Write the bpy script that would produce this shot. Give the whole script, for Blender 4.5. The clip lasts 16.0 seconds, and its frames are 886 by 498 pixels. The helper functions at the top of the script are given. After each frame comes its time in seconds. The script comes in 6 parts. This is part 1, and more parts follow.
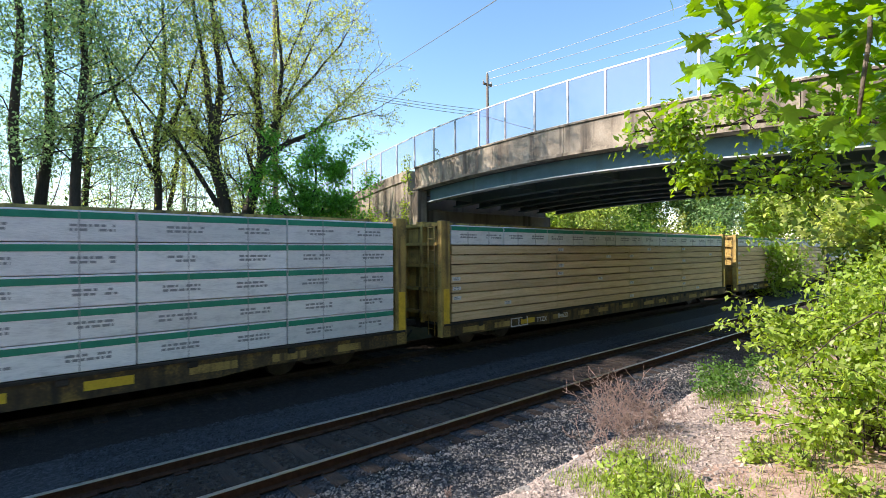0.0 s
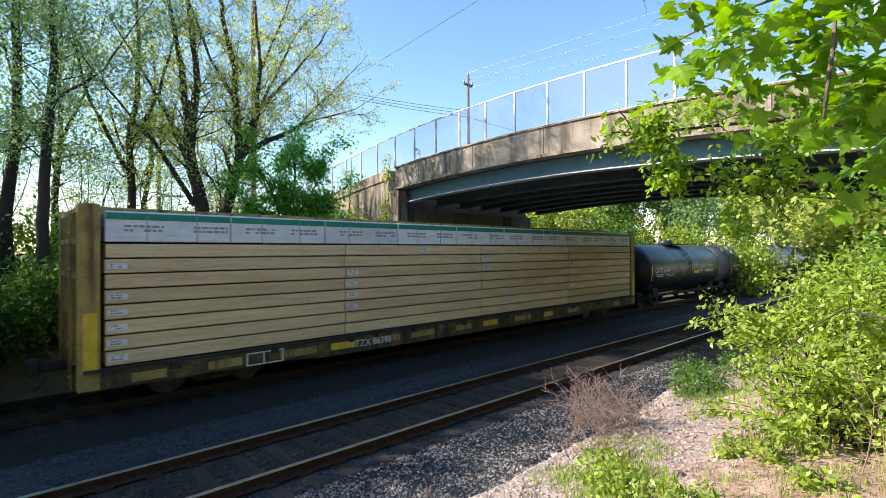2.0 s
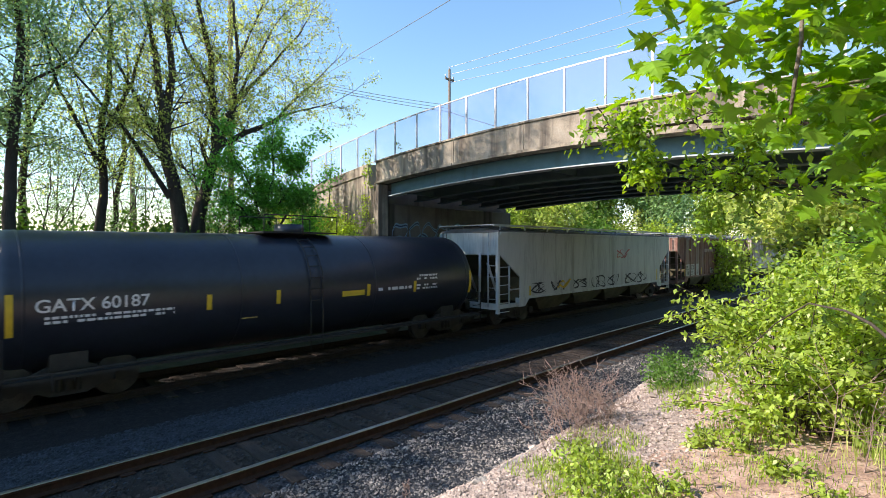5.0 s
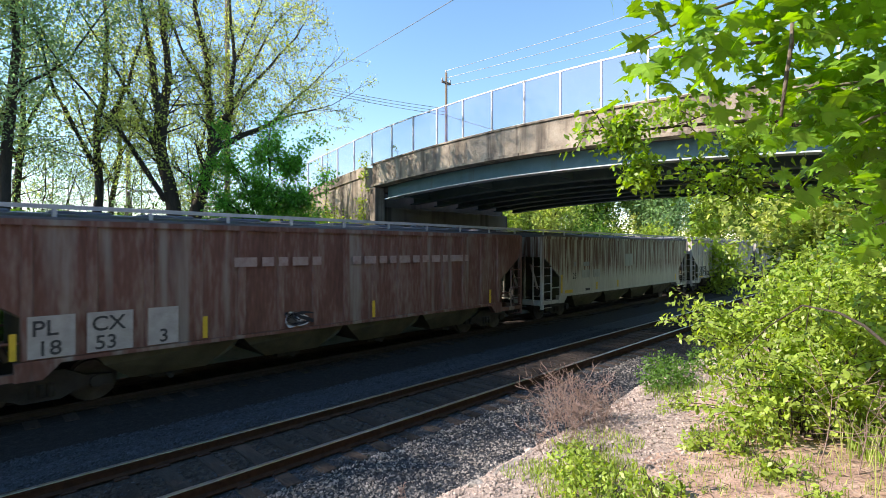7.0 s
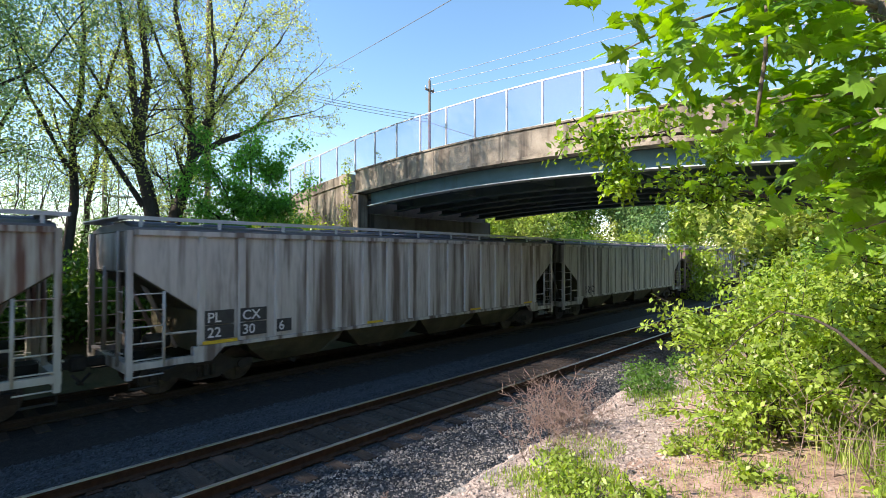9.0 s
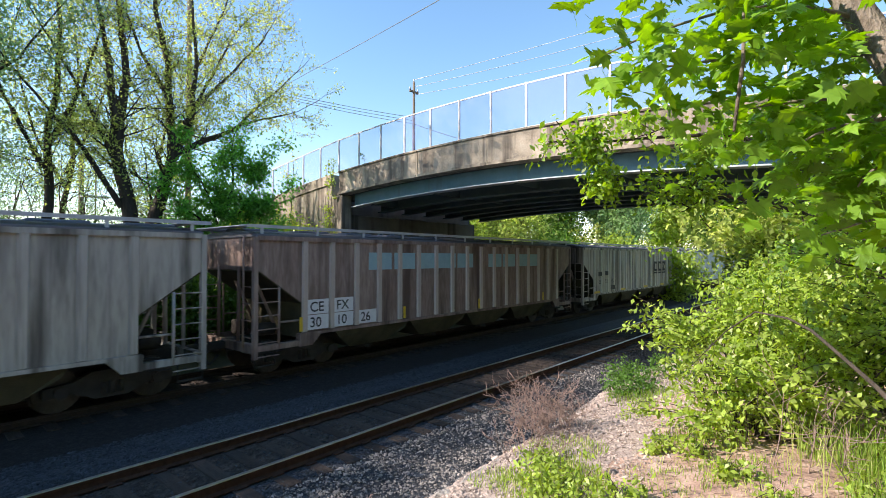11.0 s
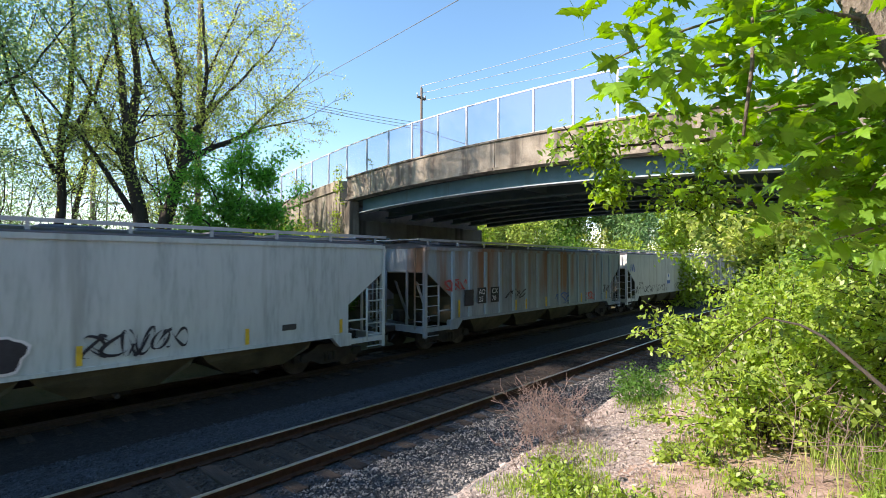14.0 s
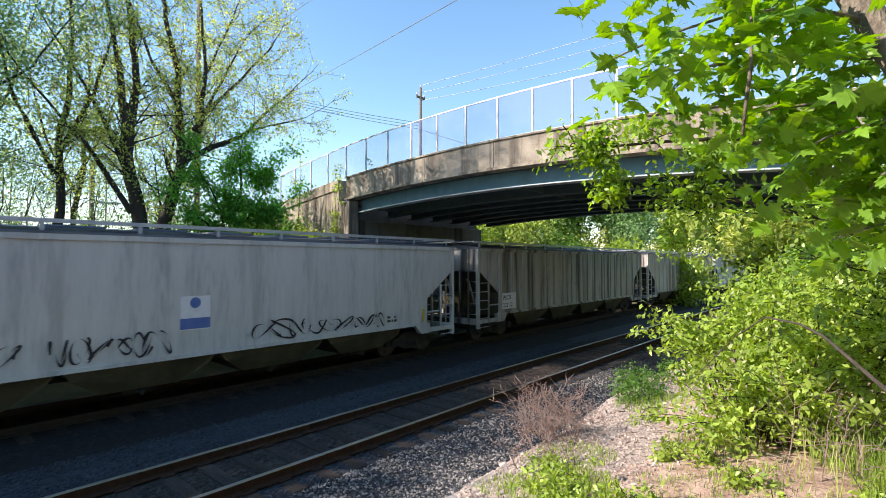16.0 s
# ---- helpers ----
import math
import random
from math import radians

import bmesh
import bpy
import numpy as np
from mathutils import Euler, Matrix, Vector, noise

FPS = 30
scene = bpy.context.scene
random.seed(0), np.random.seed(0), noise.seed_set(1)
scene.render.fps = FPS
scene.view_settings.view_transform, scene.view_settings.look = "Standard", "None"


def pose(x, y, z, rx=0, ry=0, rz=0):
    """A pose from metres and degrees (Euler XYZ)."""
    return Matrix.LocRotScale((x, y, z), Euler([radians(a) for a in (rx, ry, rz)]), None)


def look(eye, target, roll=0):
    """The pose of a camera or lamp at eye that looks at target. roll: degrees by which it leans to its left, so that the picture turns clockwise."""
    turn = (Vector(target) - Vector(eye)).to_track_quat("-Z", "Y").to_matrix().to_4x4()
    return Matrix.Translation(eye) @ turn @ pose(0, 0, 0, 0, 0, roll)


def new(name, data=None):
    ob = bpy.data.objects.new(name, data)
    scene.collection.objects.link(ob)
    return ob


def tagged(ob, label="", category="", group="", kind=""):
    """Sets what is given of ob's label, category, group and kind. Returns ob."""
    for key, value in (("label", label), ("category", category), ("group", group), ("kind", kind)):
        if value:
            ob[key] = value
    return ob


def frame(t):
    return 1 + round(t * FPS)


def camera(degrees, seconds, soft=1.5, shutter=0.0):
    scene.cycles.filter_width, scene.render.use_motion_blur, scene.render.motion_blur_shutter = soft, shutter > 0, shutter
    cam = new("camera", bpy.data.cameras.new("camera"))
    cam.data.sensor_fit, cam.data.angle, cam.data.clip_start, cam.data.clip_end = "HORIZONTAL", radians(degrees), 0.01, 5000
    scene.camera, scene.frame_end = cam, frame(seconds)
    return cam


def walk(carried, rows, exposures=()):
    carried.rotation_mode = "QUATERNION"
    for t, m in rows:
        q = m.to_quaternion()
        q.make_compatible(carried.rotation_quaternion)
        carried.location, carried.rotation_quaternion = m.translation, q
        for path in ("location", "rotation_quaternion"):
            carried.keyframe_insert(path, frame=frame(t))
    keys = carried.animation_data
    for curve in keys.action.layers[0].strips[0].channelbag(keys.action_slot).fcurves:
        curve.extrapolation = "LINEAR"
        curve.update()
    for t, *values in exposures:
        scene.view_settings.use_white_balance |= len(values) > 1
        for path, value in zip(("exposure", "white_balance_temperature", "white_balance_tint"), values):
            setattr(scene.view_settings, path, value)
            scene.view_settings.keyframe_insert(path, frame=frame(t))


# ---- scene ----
cam = camera(83.66, 16.0, 0.9, 0.07)
PATH = [
    (0.0, look((-0.029, -0.034, 3.123), (-7.587, 6.514, 3.163), -0.31)),
    (0.5, look((-0.028, -0.031, 3.122), (-7.523, 6.589, 3.120), -0.23)),
    (1.0, look((-0.026, -0.029, 3.120), (-7.460, 6.660, 3.108), -0.17)),
    (1.5, look((-0.024, -0.026, 3.118), (-7.389, 6.738, 3.127), -0.24)),
    (2.0, look((-0.022, -0.023, 3.117), (-7.320, 6.813, 3.156), -0.25)),
    (2.5, look((-0.020, -0.021, 3.115), (-7.264, 6.873, 3.184), -0.19)),
    (3.0, look((-0.018, -0.018, 3.113), (-7.210, 6.928, 3.197), -0.13)),
    (3.5, look((-0.016, -0.016, 3.112), (-7.160, 6.980, 3.152), -0.16)),
    (4.0, look((-0.014, -0.014, 3.110), (-7.102, 7.040, 3.082), -0.11)),
    (6.5, look((-0.002, -0.002, 3.102), (-6.997, 7.144, 3.051), -0.04)),
    (7.0, look((0.000, 0.000, 3.100), (-6.984, 7.157, 3.100), -0.00)),
    (7.5, look((0.000, 0.000, 3.100), (-6.963, 7.178, 3.137), -0.04)),
    (8.0, look((0.000, 0.000, 3.100), (-6.899, 7.239, 3.161), 0.02)),
    (8.5, look((0.000, 0.000, 3.100), (-6.819, 7.313, 3.202), 0.00)),
    (9.0, look((0.000, 0.000, 3.100), (-6.737, 7.389, 3.238), 0.03)),
    (11.5, look((0.000, 0.000, 3.100), (-6.484, 7.611, 3.270), 0.05)),
    (12.0, look((0.000, 0.000, 3.100), (-6.534, 7.568, 3.260), 0.10)),
    (12.5, look((0.000, 0.000, 3.100), (-6.570, 7.537, 3.297), 0.14)),
    (13.0, look((0.000, 0.000, 3.100), (-6.597, 7.512, 3.338), 0.08)),
    (13.5, look((0.000, 0.000, 3.100), (-6.607, 7.502, 3.370), 0.09)),
    (14.0, look((0.000, 0.000, 3.100), (-6.610, 7.499, 3.379), 0.07)),
    (14.5, look((0.000, 0.000, 3.100), (-6.608, 7.500, 3.389), 0.09)),
    (15.0, look((0.000, 0.000, 3.100), (-6.599, 7.507, 3.400), -0.05)),
    (15.5, look((0.000, 0.000, 3.100), (-6.580, 7.524, 3.404), -0.02)),
    (16.0, look((0.000, 0.000, 3.100), (-6.600, 7.508, 3.372), -0.01)),
]
walk(cam, PATH)
# ---- world and sun ----
SUN_AZ, SUN_EL = radians(218), radians(36)          # compass turn from +y towards +x, and height
world = bpy.data.worlds.new("sky")
scene.world = world
world.use_nodes = True
_w = world.node_tree
_sky = _w.nodes.new("ShaderNodeTexSky")
_sky.sky_type = "NISHITA"
_sky.sun_disc = False
_sky.sun_elevation, _sky.sun_rotation = SUN_EL, SUN_AZ
_sky.air_density, _sky.dust_density, _sky.ozone_density = 1.1, 0.05, 2.4
_hs = _w.nodes.new("ShaderNodeHueSaturation")
_hs.inputs["Saturation"].default_value, _hs.inputs["Value"].default_value, _hs.inputs["Hue"].default_value = 1.13, 1.16, 0.492
_w.links.new(_sky.outputs[0], _hs.inputs["Color"])
_w.links.new(_hs.outputs[0], _w.nodes["Background"].inputs[0])
_w.nodes["Background"].inputs[1].default_value = 0.112
sun_data = bpy.data.lights.new("sun", "SUN")
sun_data.energy, sun_data.angle, sun_data.color = 4.8, radians(0.53), (1.0, 0.93, 0.82)
sun = new("sun", sun_data)
_d = Vector((math.sin(SUN_AZ) * math.cos(SUN_EL), math.cos(SUN_AZ) * math.cos(SUN_EL), math.sin(SUN_EL)))
sun.matrix_world = look(_d * 80, (0, 0, 0))
scene.view_settings.exposure = 1.2
scene.view_settings.use_white_balance = True
scene.view_settings.white_balance_temperature, scene.view_settings.white_balance_tint = 6900, 18.3


# ---- materials ----
def mat(name, stops, scale=3.0, rough=0.8, metal=0.0, bump=0.25, grain=60.0, stretch=(1, 1, 1), vary=0.0,
        streak=None, leaf=0.0, spec=0.35, island=0.0):
    """A procedural surface: broad stains over stops (colours), fine grain in relief. streak: (colour, amount, z from, z to).
    vary: tone from object to object; island: tone from piece to piece; leaf: share of light that passes through."""
    m = bpy.data.materials.new(name)
    m.use_nodes = True
    nt = m.node_tree
    n, ln = nt.nodes, nt.links
    b = n["Principled BSDF"]
    co = n.new("ShaderNodeTexCoord")
    mp = n.new("ShaderNodeMapping")
    mp.inputs["Scale"].default_value = stretch
    ln.new(co.outputs["Object"], mp.inputs[0])
    n1 = n.new("ShaderNodeTexNoise")
    n1.inputs["Scale"].default_value, n1.inputs["Detail"].default_value = scale, 6
    n1.inputs["Roughness"].default_value = 0.62
    ln.new(mp.outputs[0], n1.inputs["Vector"])
    n2 = n.new("ShaderNodeTexNoise")
    n2.inputs["Scale"].default_value, n2.inputs["Detail"].default_value = grain, 4
    ln.new(mp.outputs[0], n2.inputs["Vector"])
    mix = n.new("ShaderNodeMix")
    mix.inputs[0].default_value = 0.35
    ln.new(n1.outputs[0], mix.inputs[2])
    ln.new(n2.outputs[0], mix.inputs[3])
    ramp = n.new("ShaderNodeValToRGB")
    el = ramp.color_ramp.elements
    for i, c in enumerate(stops):
        p = 0.32 + 0.36 * i / max(1, len(stops) - 1)
        e = el[i] if i < 2 else el.new(p)
        e.position, e.color = p, (*c, 1)
    if len(stops) == 1:
        el[1].color = (*stops[0], 1)
    ln.new(mix.outputs[0], ramp.inputs[0])
    col = ramp.outputs[0]
    if streak:
        c, amount, dens, *band = streak
        mp2 = n.new("ShaderNodeMapping")
        mp2.inputs["Scale"].default_value = (dens, dens, dens * 0.07)
        ln.new(co.outputs["Object"], mp2.inputs[0])
        n3 = n.new("ShaderNodeTexNoise")
        n3.inputs["Scale"].default_value, n3.inputs["Detail"].default_value = 1.0, 5
        ln.new(mp2.outputs[0], n3.inputs["Vector"])
        r3 = n.new("ShaderNodeValToRGB")
        r3.color_ramp.elements[0].position = 0.62 - amount * 0.3
        r3.color_ramp.elements[1].position = 0.74 - amount * 0.2
        r3.color_ramp.elements[0].color, r3.color_ramp.elements[1].color = (0, 0, 0, 1), (0.9, 0.9, 0.9, 1)
        ln.new(n3.outputs[0], r3.inputs[0])
        m3 = n.new("ShaderNodeMix")
        m3.data_type = "RGBA"
        if band:
            # runs that start high on the side and thin out downwards
            sp = n.new("ShaderNodeSeparateXYZ")
            ln.new(co.outputs["Object"], sp.inputs[0])
            nz = n.new("ShaderNodeMath")
            nz.operation = "MULTIPLY_ADD"
            ln.new(n3.outputs[0], nz.inputs[0])
            nz.inputs[1].default_value = 1.6
            ln.new(sp.outputs[2], nz.inputs[2])
            mz = n.new("ShaderNodeMapRange")
            mz.inputs[1].default_value, mz.inputs[2].default_value = band[0] + 0.8, band[1] + 0.8
            ln.new(nz.outputs[0], mz.inputs[0])
            mu = n.new("ShaderNodeMath")
            mu.operation = "MULTIPLY"
            ln.new(r3.outputs[0], mu.inputs[0])
            ln.new(mz.outputs[0], mu.inputs[1])
            ln.new(mu.outputs[0], m3.inputs[0])
        else:
            ln.new(r3.outputs[0], m3.inputs[0])
        ln.new(col, m3.inputs[6])
        m3.inputs[7].default_value = (*c, 1)
        col = m3.outputs[2]
    if vary or island:
        if island:
            src = n.new("ShaderNodeNewGeometry").outputs["Random Per Island"]
        else:
            src = n.new("ShaderNodeObjectInfo").outputs["Random"]
        amp = island or vary
        mr = n.new("ShaderNodeMapRange")
        mr.inputs[3].default_value, mr.inputs[4].default_value = 1 - amp, 1 + amp
        ln.new(src, mr.inputs[0])
        hs = n.new("ShaderNodeHueSaturation")
        ln.new(mr.outputs[0], hs.inputs["Value"])
        ln.new(col, hs.inputs["Color"])
        col = hs.outputs[0]
    ln.new(col, b.inputs["Base Color"])
    b.inputs["Roughness"].default_value, b.inputs["Metallic"].default_value = rough, metal
    b.inputs["Specular IOR Level"].default_value = spec
    if bump:
        bp = n.new("ShaderNodeBump")
        bp.inputs["Strength"].default_value, bp.inputs["Distance"].default_value = bump, 0.02
        ln.new(n2.outputs[0], bp.inputs["Height"])
        ln.new(bp.outputs[0], b.inputs["Normal"])
    if leaf:
        tr = n.new("ShaderNodeBsdfTranslucent")
        hs2 = n.new("ShaderNodeHueSaturation")
        hs2.inputs["Value"].default_value, hs2.inputs["Saturation"].default_value = 1.9, 1.15
        hs2.inputs["Hue"].default_value = 0.488
        ln.new(col, hs2.inputs["Color"])
        ln.new(hs2.outputs[0], tr.inputs[0])
        ms = n.new("ShaderNodeMixShader")
        ms.inputs[0].default_value = leaf
        ln.new(b.outputs[0], ms.inputs[1])
        ln.new(tr.outputs[0], ms.inputs[2])
        ln.new(ms.outputs[0], n["Material Output"].inputs[0])
    return m


M = {}
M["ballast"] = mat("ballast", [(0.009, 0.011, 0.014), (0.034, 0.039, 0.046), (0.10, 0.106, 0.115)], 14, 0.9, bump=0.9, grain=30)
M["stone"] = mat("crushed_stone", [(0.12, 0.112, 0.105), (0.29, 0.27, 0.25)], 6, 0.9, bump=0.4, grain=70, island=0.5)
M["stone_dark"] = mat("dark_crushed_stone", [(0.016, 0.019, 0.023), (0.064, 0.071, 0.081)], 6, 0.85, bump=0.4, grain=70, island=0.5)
M["soil"] = mat("soil", [(0.17, 0.105, 0.080), (0.33, 0.225, 0.175), (0.48, 0.375, 0.315)], 5, 0.95, bump=0.8, grain=45)
M["rail_rust"] = mat("rusty_steel", [(0.035, 0.016, 0.010), (0.10, 0.046, 0.026)], 9, 0.85, 0.2, grain=90)
# darker rail steel, heads too, for the track that carries the train
M["rail_dark"] = mat("dark_rail_steel", [(0.02, 0.014, 0.01), (0.055, 0.035, 0.024)], 9, 0.85, 0.2, grain=90)
M["rail_head"] = mat("worn_rail_head", [(0.34, 0.34, 0.35), (0.52, 0.52, 0.53)], 9, 0.28, 0.9, bump=0.1)
M["trackbed"] = mat("brown_dusted_ballast", [(0.016, 0.012, 0.010), (0.045, 0.035, 0.029), (0.10, 0.083, 0.072)], 9, 0.95, bump=0.9, grain=30)
M["tie"] = mat("weathered_tie", [(0.022, 0.016, 0.013), (0.060, 0.046, 0.038)], 5, 0.95, bump=0.6, grain=40, stretch=(0.3, 3, 3), vary=0.3)
M["concrete"] = mat("weathered_concrete", [(0.13, 0.11, 0.088), (0.30, 0.26, 0.205), (0.43, 0.38, 0.31)], 1.6, 0.92, bump=0.4, grain=40,
                    streak=((0.10, 0.083, 0.068), 0.5, 3.2))
# darker concrete for the deck slab, abutments and back walls
M["concrete_dark"] = mat("dark_concrete", [(0.10, 0.095, 0.09), (0.22, 0.21, 0.2)], 1.0, 0.92, bump=0.4, grain=40, streak=((0.06, 0.055, 0.05), 0.3, 1.5))
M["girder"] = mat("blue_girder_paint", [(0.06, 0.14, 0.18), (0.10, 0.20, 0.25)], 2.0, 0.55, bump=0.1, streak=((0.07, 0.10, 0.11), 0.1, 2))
# darker copy for the inner girders; the shade under the deck is painted in
M["girder_shade"] = mat("shaded_girder_paint", [(0.05, 0.09, 0.11), (0.09, 0.14, 0.16)], 2.0, 0.6, bump=0.1)
# paler girder blue: sunlight on the outer bottom flange is in the colour
M["flange_lit"] = mat("sunlit_blue_flange_paint", [(0.30, 0.38, 0.42), (0.46, 0.53, 0.56)], 3.0, 0.5, bump=0.1)
M["fence_post"] = mat("galvanised_post", [(0.38, 0.39, 0.40), (0.52, 0.53, 0.53)], 4, 0.45, 0.3, bump=0.1)
M["wood_pole"] = mat("utility_pole_wood", [(0.09, 0.07, 0.055), (0.2, 0.165, 0.13)], 3, 0.9, stretch=(3, 3, 0.3))
M["wire"] = mat("wire", [(0.12, 0.12, 0.13), (0.2, 0.2, 0.2)], 3, 0.6, bump=0)
M["wire_bright"] = mat("bare_wire", [(0.6, 0.61, 0.62), (0.7, 0.7, 0.7)], 3, 0.4, bump=0)
M["bark"] = mat("bark", [(0.025, 0.02, 0.016), (0.07, 0.058, 0.046)], 4, 0.95, bump=0.8, grain=25, stretch=(2, 2, 0.5))
M["bark_pale"] = mat("pale_bark", [(0.12, 0.10, 0.08), (0.25, 0.22, 0.18)], 6, 0.95, bump=0.7, grain=35, stretch=(2, 2, 0.5))
M["leaf_spring"] = mat("spring_leaf", [(0.19, 0.28, 0.08), (0.34, 0.41, 0.12), (0.47, 0.51, 0.18)], 0.35, 0.6, bump=0, leaf=0.5, island=0.35)
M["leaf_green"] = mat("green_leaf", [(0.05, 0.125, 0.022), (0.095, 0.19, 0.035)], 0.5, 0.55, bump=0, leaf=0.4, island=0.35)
M["bud"] = mat("reddish_bud", [(0.16, 0.11, 0.08), (0.30, 0.21, 0.14)], 0.5, 0.7, bump=0, leaf=0.3, island=0.3)
M["leaf_mid"] = mat("deep_green_leaf", [(0.08, 0.27, 0.055), (0.16, 0.38, 0.08)], 0.5, 0.5, bump=0, leaf=0.55, island=0.35)
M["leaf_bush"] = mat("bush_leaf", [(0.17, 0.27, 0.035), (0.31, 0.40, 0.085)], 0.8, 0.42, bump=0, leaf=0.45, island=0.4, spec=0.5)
M["leaf_hedge"] = mat("hedge_leaf", [(0.11, 0.22, 0.022), (0.24, 0.36, 0.06)], 0.8, 0.42, bump=0, leaf=0.45, island=0.45, spec=0.5)
M["leaf_maple"] = mat("maple_leaf", [(0.10, 0.23, 0.016), (0.18, 0.34, 0.036)], 3, 0.42, bump=0.15, grain=40, leaf=0.47, vary=0.3)
M["leaf_pine"] = mat("pine_needles", [(0.13, 0.24, 0.11), (0.25, 0.37, 0.17)], 0.6, 0.6, bump=0, leaf=0.45, island=0.35)
M["grass"] = mat("grass_blade", [(0.13, 0.23, 0.03), (0.24, 0.33, 0.07)], 1, 0.6, bump=0, leaf=0.4, island=0.4)
M["dry_twig"] = mat("dry_twig", [(0.15, 0.10, 0.088), (0.31, 0.225, 0.195)], 8, 0.95, bump=0)
M["gravel_soil"] = mat("gravelly_soil", [(0.12, 0.095, 0.085), (0.27, 0.22, 0.195), (0.43, 0.37, 0.335)], 5, 0.95, bump=0.9, grain=40)
M["bark_mid"] = mat("mottled_bark", [(0.06, 0.05, 0.04), (0.15, 0.125, 0.10), (0.27, 0.24, 0.20)], 14, 0.95, bump=0.9, grain=60, stretch=(1, 1, 0.5))
M["litter"] = mat("leaf_litter", [(0.035, 0.045, 0.018), (0.09, 0.085, 0.04), (0.12, 0.10, 0.06)], 1.5, 0.95, bump=0.8, grain=30)
# near-black ballast: the shade under and beside the train, put into the colour
M["ballast_shade"] = mat("train_shade_ballast", [(0.006, 0.006, 0.006), (0.016, 0.0145, 0.0135), (0.036, 0.033, 0.031)], 10, 0.95, bump=0.9, grain=30)
M["road"] = mat("asphalt", [(0.04, 0.04, 0.042), (0.07, 0.07, 0.07)], 3, 0.9)
_g = bpy.data.materials.new("fence_mesh")
_g.use_nodes = True
_gn = _g.node_tree
_tr = _gn.nodes.new("ShaderNodeBsdfTransparent")
_mx = _gn.nodes.new("ShaderNodeMixShader")
_mx.inputs[0].default_value = 0.30
_gn.nodes["Principled BSDF"].inputs["Base Color"].default_value = (0.10, 0.13, 0.36, 1)
_gn.nodes["Principled BSDF"].inputs["Roughness"].default_value = 0.5
_gn.links.new(_tr.outputs[0], _mx.inputs[1])
_gn.links.new(_gn.nodes["Principled BSDF"].outputs[0], _mx.inputs[2])
_gn.links.new(_mx.outputs[0], _gn.nodes["Material Output"].inputs[0])
M["fence_mesh"] = _g


# ---- mesh helpers ----
def box(bm, x0, x1, y0, y1, z0, z1, bevel=0.0):
    vs = [bm.verts.new((x, y, z)) for x in (x0, x1) for y in (y0, y1) for z in (z0, z1)]
    fs = [bm.faces.new([vs[i] for i in q]) for q in ((0, 1, 3, 2), (4, 6, 7, 5), (0, 4, 5, 1), (2, 3, 7, 6), (0, 2, 6, 4), (1, 5, 7, 3))]
    if bevel:
        es = list({e for f in fs for e in f.edges})
        bmesh.ops.bevel(bm, geom=es, offset=bevel, segments=1, affect="EDGES")


def tube(bm, pts, radii, seg=8, caps=True):
    """A tapered tube through pts."""
    rings = []
    for i, p in enumerate(pts):
        p = Vector(p)
        d = Vector(pts[min(i + 1, len(pts) - 1)]) - Vector(pts[max(i - 1, 0)])
        if d.length < 1e-6:
            d = Vector((0, 0, 1))
        d.normalize()
        a = d.cross(Vector((0, 0, 1)) if abs(d.z) < 0.9 else Vector((1, 0, 0))).normalized()
        b = d.cross(a)
        r = radii[i] if hasattr(radii, "__len__") else radii
        rings.append([bm.verts.new(p + (a * math.cos(k * 2 * math.pi / seg) + b * math.sin(k * 2 * math.pi / seg)) * r) for k in range(seg)])
    for q, s in zip(rings, rings[1:]):
        for k in range(seg):
            bm.faces.new((q[k], s[k], s[(k + 1) % seg], q[(k + 1) % seg])).smooth = True
    if caps and seg > 2:
        bm.faces.new(rings[0])
        bm.faces.new(rings[-1][::-1])


def prism(bm, outline, axis, a0, a1):
    """Extrudes an outline of 2D points along the axis x, y or z from a0 to a1."""
    def at(p, a):
        return {"x": (a, p[0], p[1]), "y": (p[0], a, p[1]), "z": (p[0], p[1], a)}[axis]
    lo, hi = [bm.verts.new(at(p, a0)) for p in outline], [bm.verts.new(at(p, a1)) for p in outline]
    n = len(outline)
    for i in range(n):
        bm.faces.new((lo[i], lo[(i + 1) % n], hi[(i + 1) % n], hi[i]))
    bm.faces.new(lo[::-1])
    bm.faces.new(hi)
    return lo, hi


def mesh_of(bm, name, material, fix=True):
    if fix:
        bmesh.ops.recalc_face_normals(bm, faces=bm.faces)
    me = bpy.data.meshes.new(name)
    bm.to_mesh(me)
    bm.free()
    for m in material if isinstance(material, (list, tuple)) else (material,):
        me.materials.append(m)
    return me


def part(name, bm, material, parent=None, label="", fix=True):
    ob = new(name, mesh_of(bm, name, material, fix))
    ob.parent = parent
    return tagged(ob, label)


def share(name, me, parent, loc=(0, 0, 0), rot=(0, 0, 0), scl=(1, 1, 1)):
    """One more object on a mesh that exists."""
    ob = new(name, me)
    ob.parent = parent
    ob.location, ob.rotation_euler, ob.scale = loc, rot, scl
    return ob


def thing(name, label, category, group="", at=(0, 0, 0), rz=0.0):
    ob = new(name)
    ob.empty_display_size = 0.3
    ob.location, ob.rotation_euler = at, (0, 0, rz)
    return tagged(ob, label, category, group)


def quads(name, verts, faces, material, parent=None, label="", smooth=False):
    """A mesh straight from arrays (many small leaves, stones or blades)."""
    me = bpy.data.meshes.new(name)
    me.from_pydata([tuple(v) for v in verts], [], [tuple(q) for q in faces])
    me.materials.append(material)
    ob = new(name, me)
    ob.parent = parent
    return tagged(ob, label)


def smooth(a, b, v):
    u = min(1.0, max(0.0, (v - a) / (b - a)))
    return u * u * (3 - 2 * u)


